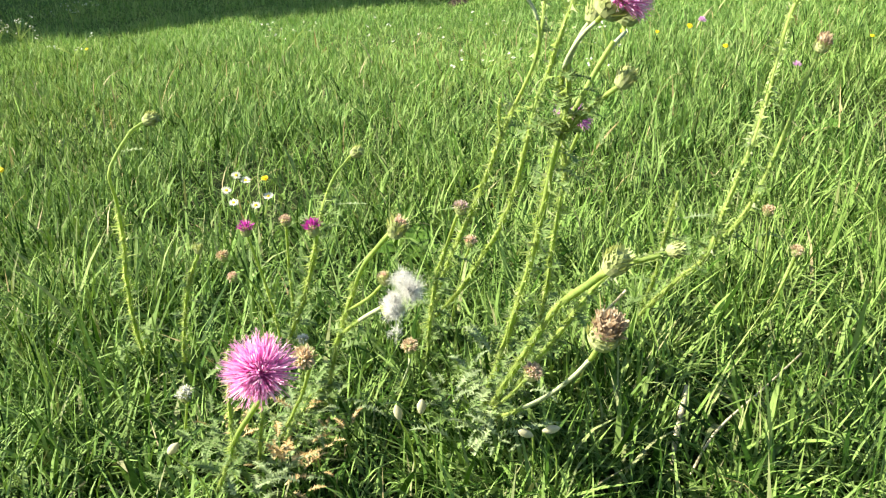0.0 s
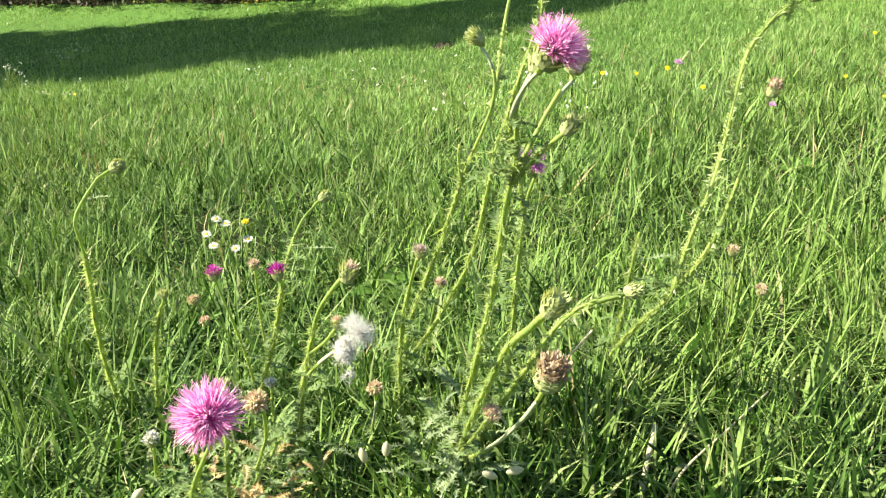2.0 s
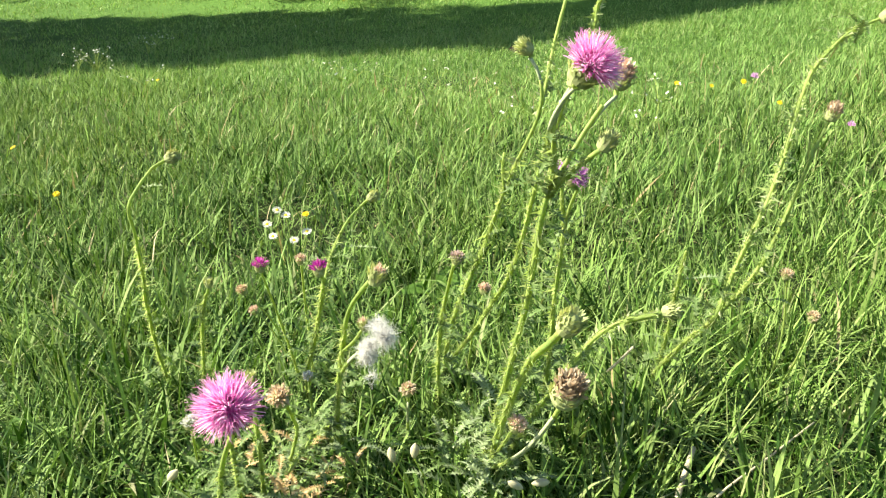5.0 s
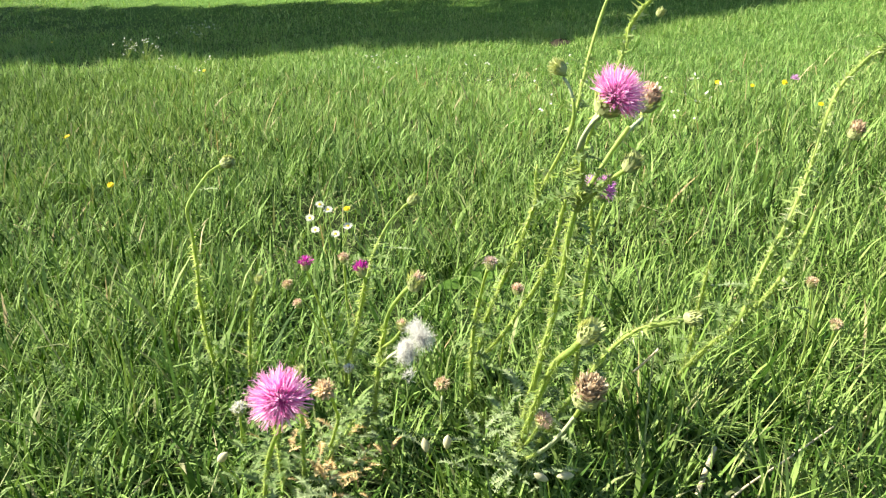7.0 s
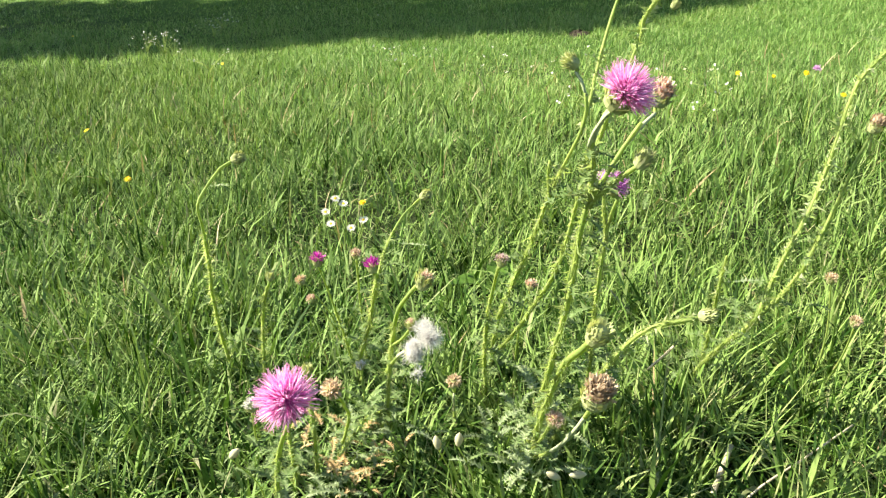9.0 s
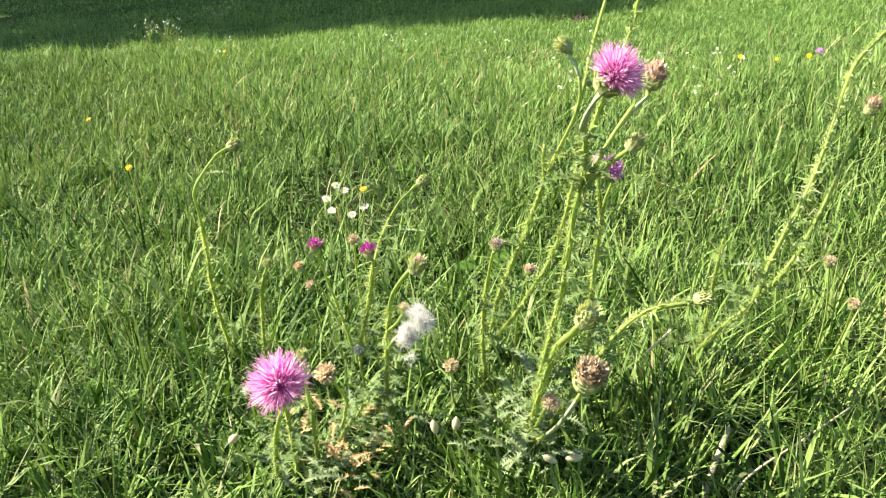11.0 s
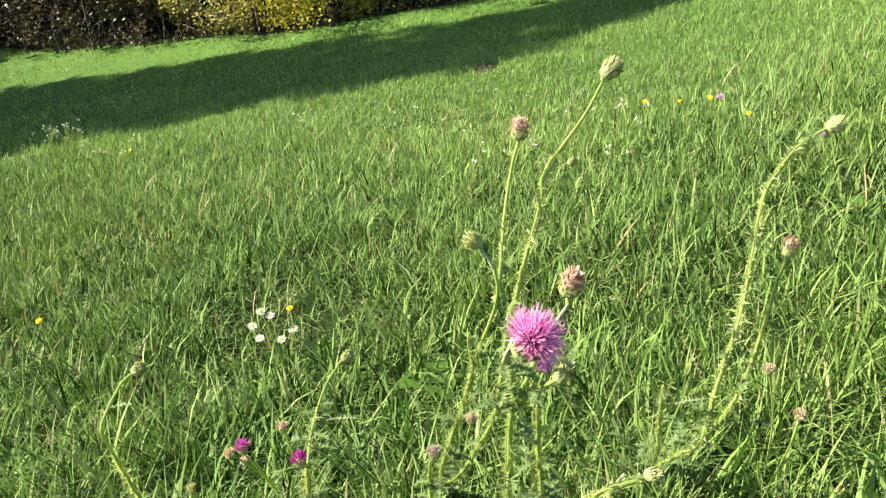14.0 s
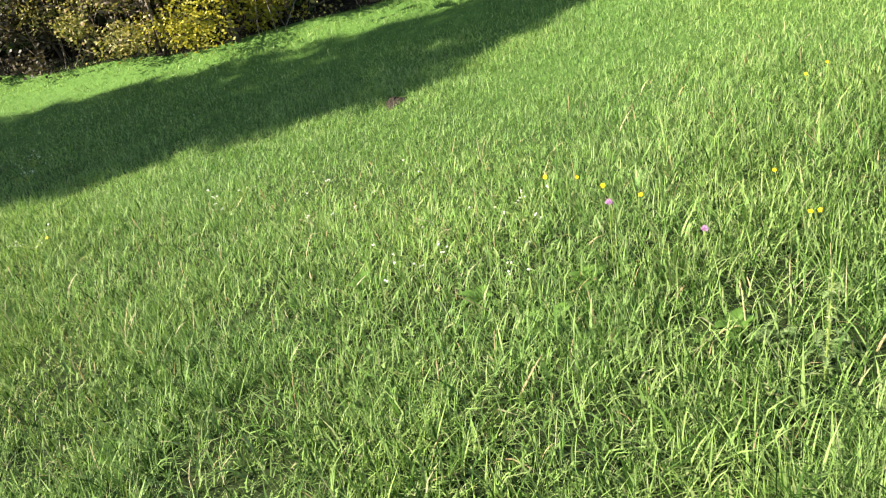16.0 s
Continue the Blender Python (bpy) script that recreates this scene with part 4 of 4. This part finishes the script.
def build_wood():
    corner = [(-17.0, 17.4), (-9.0, 11.7), (-4.75, 8.95), (-3.2, 8.2), (-2.1, 7.65), (-1.4, 7.42), (0.5, 7.30), (4.5, 7.0), (7.5, 6.6)]
    steps = [0.0]
    for a, b in zip(corner, corner[1:]):
        steps.append(steps[-1] + math.dist(a, b))

    def line(s):
        d = s * steps[-1]
        k = max(i for i in range(len(corner) - 1) if steps[i] <= max(d, 0))
        t = (d - steps[k]) / (steps[k + 1] - steps[k])
        return corner[k][0] + t * (corner[k + 1][0] - corner[k][0]), corner[k][1] + t * (corner[k + 1][1] - corner[k][1])
    front = [("brown", "shrub"), ("olive", "tree"), ("brown", "shrub"), ("brown", "shrub"), ("olive", "shrub"), ("brown", "shrub"), ("brown", "shrub"), ("olive", "tree"), ("brown", "shrub"), ("olive", "shrub"), ("brown", "shrub"), ("brown", "tree"), ("green", "shrub"), ("brown", "shrub"), ("olive", "shrub"), ("green", "tree")]
    words = {"olive": "with thin olive-yellow autumn leaves", "brown": "almost bare, with brown withered leaves", "green": "with dark green leaves", "yellow": "with dense bright yellow autumn leaves"}
    for i, (fol, kind) in enumerate(front):
        s = (i + 0.5) / len(front)
        x, y = line(s)
        x, y = x + random.uniform(-0.2, 0.2), y + random.uniform(0.25, 0.6)
        h = random.uniform(2.6, 3.6) if kind == "shrub" else random.uniform(4.0, 5.0)
        tree(x, y, h, 1.0 if kind == "shrub" else 1.5, fol, 2600 if kind == "shrub" else 4200, 0.17 if x < -3.0 else 0.05, 0.036 if kind == "shrub" else 0.046, kind, ("shrub " if kind == "shrub" else "slim tree ") + words[fol] + " at the wood edge", 0.02 if kind == "shrub" else 0.04, 11)
    for x, y, h, spread, fol, n, leaf in ((-1.32, 7.68, 2.2, 0.62, "yellow", 12500, 0.034), (-2.15, 8.08, 2.4, 0.62, "olive", 8500, 0.034), (-2.95, 8.52, 2.5, 0.64, "olive", 7500, 0.036), (-3.9, 9.0, 1.7, 0.5, "green", 5200, 0.03), (-0.9, 7.95, 2.2, 0.5, "olive", 1400, 0.045)):
        tree(x, y, h, spread, fol, n, 0.18 if x < -3.0 else 0.03, leaf, "shrub", "shrub " + words[fol] + " at the wood edge", 0.025, 16)
    for i in range(26):
        x, y = line((i + 0.5) / 26)
        tree(x + 0.3, y + 0.95, random.uniform(2.2, 3.2), 0.95, random.choice(("dark", "brown", "dark", "green")) if x > -2.2 else "dark", 2600, 0.0, 0.065, "shrub", "tangled shrub inside the wood, the shade put into its near-black leaves", 0.03, 14)
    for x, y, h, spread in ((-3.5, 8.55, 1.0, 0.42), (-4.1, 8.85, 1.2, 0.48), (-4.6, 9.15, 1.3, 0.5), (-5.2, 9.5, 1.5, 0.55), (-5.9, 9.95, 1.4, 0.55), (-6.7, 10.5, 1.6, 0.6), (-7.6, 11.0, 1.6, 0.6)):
        tree(x, y, h, spread, "dark", 1600, 0.0, 0.045, "shrub", "low tangled bramble at the wood edge, shade put into its near-black leaves", 0.015, 12)
    for row, depth in ((1, 1.9), (2, 3.2), (3, 4.6)):
        for i in range(17):
            x, y = line((i + 0.3 * row) / 17.5)
            tree(x + 0.45 * depth + random.uniform(-0.4, 0.4), y + 0.9 * depth + random.uniform(-0.4, 0.4), random.uniform(4.4, 5.8), 1.6, random.choice(("brown", "green", "brown", "green")), 2400 if row == 1 else 1000, 0.03, 0.15 if row == 1 else 0.24, "tree", "tall tree deep in the shady wood", 0.08, 10)
    # dead leaves under the trees, with the wood's shade put into their near-black colour
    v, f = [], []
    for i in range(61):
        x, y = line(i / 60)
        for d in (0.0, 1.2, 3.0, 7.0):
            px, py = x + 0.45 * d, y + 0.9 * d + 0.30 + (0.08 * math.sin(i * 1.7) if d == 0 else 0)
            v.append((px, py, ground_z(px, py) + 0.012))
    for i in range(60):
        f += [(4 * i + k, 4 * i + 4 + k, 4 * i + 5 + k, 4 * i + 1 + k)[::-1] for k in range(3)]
    tagged(new("forest_floor", mesh_of("forest_floor", v, f, M_SHADED_LITTER, True)), "floor of the wood with dead leaves, the shade under the trees in its colour", "ground", "", "structure")
    # bare twigs and suckers of the undergrowth
    g = Geo()
    for i in range(760):
        s = random.random()
        x, y = line(s)
        d = random.uniform(0.22, 1.7)
        q = Vector((x + 0.45 * d, y + 0.9 * d, 0))
        q.z = ground_z(q.x, q.y) - 0.03
        e = q + Vector((random.gauss(0, 0.45), abs(random.gauss(0, 0.5)), random.uniform(0.3, 1.9)))
        tube(glide([q, q.lerp(e, 0.5) + any_way() * 0.18, e], 0.22), random.uniform(0.002, 0.0055), 0.001, 4, g)
    tagged(new("undergrowth", mesh_of("undergrowth", g.v, g.f, M_TWIG, True)), "tangle of bare grey-brown twigs under the trees", "undergrowth", "", "stuff")
    # trees beside the meadow, whose shade falls across the grass
    random.seed(41)
    columnar_tree(-11.3, -4.2, 2.1, "green", 9600, "tall slim leafy tree leaning beside the meadow")
    columnar_tree(-12.6, -7.6, -1.6, "green", 9000, "slim leafy tree leaning beside the meadow")
    tree(-13.0, 9.2, 9.3, 1.9, "green", 4800, 0.38, 0.2, "tree", "broad leafy tree standing out from the wood", 0.14, 26, 0.0, 0.2)
    columnar_tree(-14.2, -11.0, -6.2, "olive", 3200, "slim olive-coloured tree beside the meadow")


# ---- ground and grass ----
def build_ground():
    def spaced(n, reach):
        return [math.copysign(abs(t) ** 3.2, t) * reach + t * 6 for t in np.linspace(-1, 1, n)]
    xs, ys = spaced(121, 900), [y + 2 for y in spaced(121, 900)]
    v = [(x, y, ground_z(x, y)) for y in ys for x in xs]
    n = len(xs)
    f = [(j * n + i, j * n + i + 1, (j + 1) * n + i + 1, (j + 1) * n + i) for j in range(len(ys) - 1) for i in range(n - 1)]
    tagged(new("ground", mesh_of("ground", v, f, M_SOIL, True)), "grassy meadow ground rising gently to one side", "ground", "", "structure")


def heights(x, y):
    z = 0.036 + 0.0823 * 14 * np.tanh(x / 14) + 0.0133 * 30 * np.tanh(y / 30)
    z = z + 0.0145 * np.maximum(0, np.minimum(y, 8.5) - 3.4) ** 2 + 0.148 * 6 * np.tanh(np.maximum(0, y - 8.5) / 6)
    return z + (0.012 * np.sin(1.9 * x + 0.7 * y) + 0.010 * np.sin(2.6 * y - 1.1 * x + 1.0)) * np.exp(-(x * x + y * y) / 120)


def grass(name, label, x, y, length, width, material, segments, seed, stand=0.75):
    """One mesh of bent, tapering blades at the places x, y."""
    r = np.random.default_rng(seed)
    n = len(x)
    clump = np.sin(x * 7.3 + 1.7 * np.sin(y * 5.1)) + np.cos(y * 6.1 + 1.3 * np.sin(x * 4.7))
    tuft = np.sin(47 * x + 2.3 * np.sin(31 * y)) * np.sin(43 * y + 2.1 * np.sin(29 * x + 1))
    az = r.uniform(0, 2 * np.pi, n)
    face = az + np.pi / 2 + r.normal(0, 0.5, n)
    L = length * np.clip(r.normal(0.86, 0.28, n), 0.3, 1.7) * (1 + 0.14 * clump + 0.26 * tuft)
    W = width * np.clip(np.exp(r.normal(-0.1, 0.48, n)), 0.4, 2.6)
    tilt = np.abs(r.normal(0.42, 0.45, n)) / stand * 0.75
    bend = np.abs(np.where(r.random(n) < 0.55, r.normal(0.4, 0.4, n), r.normal(1.35, 0.55, n))) / stand * 0.75
    px, py, pz = x.copy(), y.copy(), heights(x, y) - 0.006
    rows, cols = [], 2 * segments + 1
    for i in range(segments + 1):
        t = i / segments
        w = W * (0.75, 1.0, 0.72, 0.4)[i] / 2 if segments == 3 else W * (0.9, 0.8, 0.4)[i] / 2
        if i == segments:
            rows.append(np.stack([px, py, pz], 1))
        else:
            dx, dy = np.cos(face) * w, np.sin(face) * w
            rows.append(np.stack([px - dx, py - dy, pz], 1))
            rows.append(np.stack([px + dx, py + dy, pz], 1))
        a = tilt + bend * (t + 0.5 / segments)
        s = L / segments
        px, py, pz = px + np.cos(az) * np.sin(a) * s, py + np.sin(az) * np.sin(a) * s, pz + np.cos(a) * s
    v = np.stack(rows, 1).reshape(-1, 3)
    base = (np.arange(n) * cols)[:, None]
    loops, starts = [], []
    quads = [[2 * i, 2 * i + 1, 2 * i + 3, 2 * i + 2] for i in range(segments - 1)]
    flat = np.array([k for q in quads for k in q] + [2 * segments - 2, 2 * segments - 1, 2 * segments])
    sizes = np.array([4] * len(quads) + [3])
    loops = (base + flat[None, :]).ravel()
    totals = np.tile(sizes, n)
    starts = np.concatenate([[0], np.cumsum(totals)[:-1]])
    me = bpy.data.meshes.new(name)
    me.vertices.add(len(v))
    me.vertices.foreach_set("co", v.ravel())
    me.loops.add(len(loops))
    me.loops.foreach_set("vertex_index", loops.astype(np.int32))
    me.polygons.add(len(totals))
    me.polygons.foreach_set("loop_start", starts.astype(np.int32))
    me.polygons.foreach_set("loop_total", totals.astype(np.int32))
    me.materials.append(material)
    me.update(calc_edges=True)
    return tagged(new(name, me), label, "grass", "", "stuff")


def scatter(seed, n, x0, x1, y0, y1, keep, clumps=0.3):
    r = np.random.default_rng(seed)
    x, y = r.uniform(x0, x1, n), r.uniform(y0, y1, n)
    k = keep(x, y) & (r.random(n) < 1 - clumps * (0.45 - np.sin(3.1 * x + 2 * np.sin(1.7 * y)) * np.sin(2.7 * y + 1.1)))
    return x[k], y[k]


def build_grass():
    def chance(n, seed):
        return np.random.default_rng(seed).random(n)

    def fade(y, a, b, seed):
        return chance(len(y), seed) < np.clip((y - a) / (b - a), 0, 1)

    def meadow(x, y, seed, soft):
        """Thick grass before the wood, thinning out to the sides."""
        over = np.abs(x + 0.12 * y) - (0.62 * y + 0.45)
        return chance(len(x), seed) < np.exp(-np.maximum(0, over) / soft)

    def wood(x, y):
        return y < np.interp(x, (-17.0, -9.0, -4.75, -3.2, -2.1, -1.4, 0.5, 4.5, 7.5), (18.1, 12.4, 9.6, 8.75, 8.2, 7.95, 7.85, 7.5, 7.1))

    def mound(x, y):
        return (x - 0.05) ** 2 / 0.006 + (y - 4.93) ** 2 / 0.009 > 1

    def lush(x, y):
        return y + 0.95 * np.clip(x, -3, 0.2) - 0.8 * np.clip(x - 0.3, 0, 1)
    # long grass round the thistles, reaching further on the low side
    x, y = scatter(1, 760000, -3.8, 2.8, -0.3, 4.8, lambda x, y: meadow(x, y, 41, 0.30) & ~fade(lush(x, y), 1.7, 3.2, 21) & fade(y, -0.3, 0.3, 27))
    more = scatter(6, 125000, -1.3, 1.2, 0.25, 1.6, lambda x, y: meadow(x, y, 42, 0.15) & ~fade(y, 1.1, 1.6, 25))
    x, y = np.concatenate([x, more[0]]), np.concatenate([y, more[1]])
    gap = np.sin(23 * x + 2.3 * np.sin(17 * y)) * np.sin(19 * y + 2.1 * np.sin(14 * x + 1)) + 0.6 * np.sin(9 * x - 6 * y + 1.5 * np.sin(7 * y))
    k = chance(len(x), 31) < np.clip(0.74 - 0.10 * np.clip((x - 0.2) * 3, 0, 1) + 0.70 * gap, 0.2, 1)
    x, y = x[k], y[k]
    trodden = (np.abs(x - 0.30 - 0.6 * (y - 0.72)) < 0.05) & (y > 0.5) & (y < 0.80)      # pressed down round the cut stalk
    k = ~trodden | (chance(len(x), 33) < 0.25)
    x, y = x[k], y[k]
    tall = (1 + 0.08 * np.clip((x - 0.40) * 2, 0, 1)) * (1 - 0.22 * np.clip((y - 1.0) / 1.8, 0, 1)) * (1 - 0.25 * np.clip((0.85 - y) / 0.3, 0, 1))
    near = y < 1.5
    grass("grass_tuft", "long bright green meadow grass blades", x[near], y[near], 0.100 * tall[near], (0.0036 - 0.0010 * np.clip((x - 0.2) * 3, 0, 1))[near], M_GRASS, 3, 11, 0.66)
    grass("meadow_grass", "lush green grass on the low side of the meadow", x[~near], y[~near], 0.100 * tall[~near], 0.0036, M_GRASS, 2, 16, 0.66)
    # the shorter sward behind
    x, y = scatter(2, 930000, -5.4, 4.8, 0.8, 6.6, lambda x, y: meadow(x, y, 43, 0.30) & mound(x, y) & fade(lush(x, y), 1.5, 3.1, 22) & ~fade(y, 5.4, 6.6, 23), 0.1)
    grass("grass_sward", "dense green meadow grass", x, y, 0.084 - 0.036 * np.clip((lush(x, y) - 1.9) / 1.8, 0, 1), 0.0034, M_GRASS_FAR, 2, 12, 0.6)
    x, y = scatter(3, 430000, -8.8, 6.0, 5.3, 11.5, lambda x, y: meadow(x, y, 44, 0.30) & wood(x, y) & fade(y, 5.3, 6.5, 24), 0.1)
    grass("grass_distance", "sunlit meadow grass running to the wood edge", x, y, 0.042, 0.0056, M_GRASS_FAR, 2, 13, 0.5)
    # the meadow all round, thinner
    r = np.random.default_rng(4)
    x, y = r.normal(0, 3.2, 60000), r.normal(0.6, 3.4, 60000)
    k = wood(x, y) & (np.abs(x + 0.12 * y) > 0.62 * y + 0.45)
    grass("grass_surround", "meadow grass around the thistles", x[k], y[k], 0.075, 0.0085, M_GRASS_FAR, 2, 14, 0.6)
    x, y = scatter(5, 4200, -2.0, 2.2, 0.3, 4.0, lambda x, y: meadow(x, y, 45, 0.2))
    grass("dry_straw", "dry straw-coloured blades among the grass", x, y, 0.10, 0.0030, M_DRY, 3, 15, 0.45)


def build_details():
    # the cut stalk and the long straw beside the thistles
    b = rooted(0.265, 0.692)
    p = thing("cut_stalk", b, "pale cut dry stalk standing in the grass", "stalk")
    part("stalk", tube(glide([b, (0.275, 0.720, 0.110), (0.298, 0.775, 0.137)], 0.01), 0.0034, 0.0030, 7, None, 0.06), M_STALK, p, "", True)
    b = rooted(0.277, 0.680)
    p = thing("dry_straw_stem", b, "long dry straw lying over the grass", "straw")
    part("stalk", tube(glide([b, (0.307, 0.700, 0.127), (0.367, 0.750, 0.145), (0.426, 0.800, 0.162)], 0.02), 0.0015, 0.0011, 6), M_STALK, p, "", True)
    # a small mound of bare earth at the edge of the shade
    g, v, f = Geo(), [], []
    c = Vector((0.05, 4.93, ground_z(0.05, 4.93)))
    rings, n = 6, 22
    for i in range(rings + 1):
        t = i / rings
        for k in range(n):
            a = 2 * math.pi * k / n
            rr = t * (1 + 0.2 * math.sin(3 * a + 1)) * random.uniform(0.93, 1.07)
            v.append(c + Vector((math.cos(a) * 0.09 * rr, math.sin(a) * 0.12 * rr, 0.034 * math.cos(min(1, t) * math.pi / 2) ** 1.3 - 0.012 + random.uniform(-0.006, 0.006))))
    for i in range(rings):
        for k in range(n):
            f.append((i * n + k, i * n + (k + 1) % n, (i + 1) * n + (k + 1) % n, (i + 1) * n + k))
    tagged(new("earth_mound", mesh_of("earth_mound", v, f, M_EARTH)), "small mound of bare brown earth in the grass", "molehill")
    build_fleabane()
    for x, y, h in ((-0.84, 1.54, 0.19), (-0.34, 1.60, 0.10), (0.87, 2.63, 0.08), (0.75, 2.61, 0.15), (1.27, 2.24, 0.08), (0.61, 2.94, 0.10), (0.71, 2.86, 0.10), (1.26, 2.52, 0.10), (1.23, 2.21, 0.10), (1.69, 3.26, 0.10), (1.80, 3.32, 0.10), (-1.70, 3.97, 0.10), (-1.48, 2.40, 0.12), (-3.40, 5.35, 0.12)):
        yellow_flower(x, y, h, random.uniform(0.007, 0.0092))
    for x, y, h in ((0.704, 2.35, 0.216), (0.953, 2.29, 0.092)):
        pink_flower(x, y, h)
    for x, y, h, n in ((-0.71, 3.63, 0.17, 6), (-0.68, 3.84, 0.15, 4), (-1.72, 3.87, 0.17, 6), (0.51, 2.64, 0.16, 5), (0.20, 3.34, 0.15, 4), (0.08, 3.27, 0.14, 3), (0.13, 2.52, 0.16, 5), (-2.30, 5.20, 0.18, 7), (-1.36, 5.66, 0.12, 2), (-0.26, 3.49, 0.15, 4), (-2.23, 4.40, 0.21, 9), (-2.53, 4.75, 0.17, 6), (-2.41, 5.56, 0.17, 6), (-0.24, 3.09, 0.15, 4), (0.45, 2.28, 0.15, 4)):
        umbel(x, y, h, n)
    for x, y, z, w in ((-0.002, 0.62, 0.205, (-0.2, 0, 1)), (0.019, 0.62, 0.211, (0.1, 0, 1)), (0.110, 0.60, 0.196, (-0.8, -0.2, 0.5)), (0.132, 0.60, 0.200, (1, 0, 0.2)), (-0.200, 0.60, 0.182, (0.7, 0, 0.8))):
        husk(x, y, z, w, 0.0125)
    for x, y, s in ((0.48, 2.12, 0.10), (-0.06, 2.62, 0.09), (0.46, 1.12, 0.10), (0.43, 0.99, 0.09), (-0.02, 1.35, 0.10), (0.62, 2.30, 0.09), (-0.75, 2.05, 0.09), (-0.5, 0.85, 0.12), (0.30, 2.35, 0.08), (0.9, 1.9, 0.08)):
        weed(x, y, s)
    for x, y, s, n in ((0.95, 1.80, 0.12, 10), (1.04, 1.68, 0.12, 9), (0.72, 1.15, 0.13, 9), (-0.62, 0.95, 0.11, 7)):
        b = rooted(x, y)
        p = thing("thistle_rosette", b, "low rosette of feathery grey-green thistle leaves", "thistle", "thistle rosettes")
        rosette(p, b + Vector((0, 0, 0.01)), n, s * 0.75, None, 0.3, 1.0)
    b = rooted(0.99, 1.62)
    p = thing("thistle", b, "single upright spiny thistle stem in long grass", "thistle", "meadow thistles")
    stem(p, [b, b + Vector((0.01, 0, 0.12)), b + Vector((0.03, 0.02, 0.26))], 0.0026, 0.0016, 0.005, 0, 7, None, 4, 0.05)


build_ground()
build_wood()
build_central()
build_right()
build_left()
build_young()
build_downy()
build_near()
build_small_heads()
build_details()
build_grass()
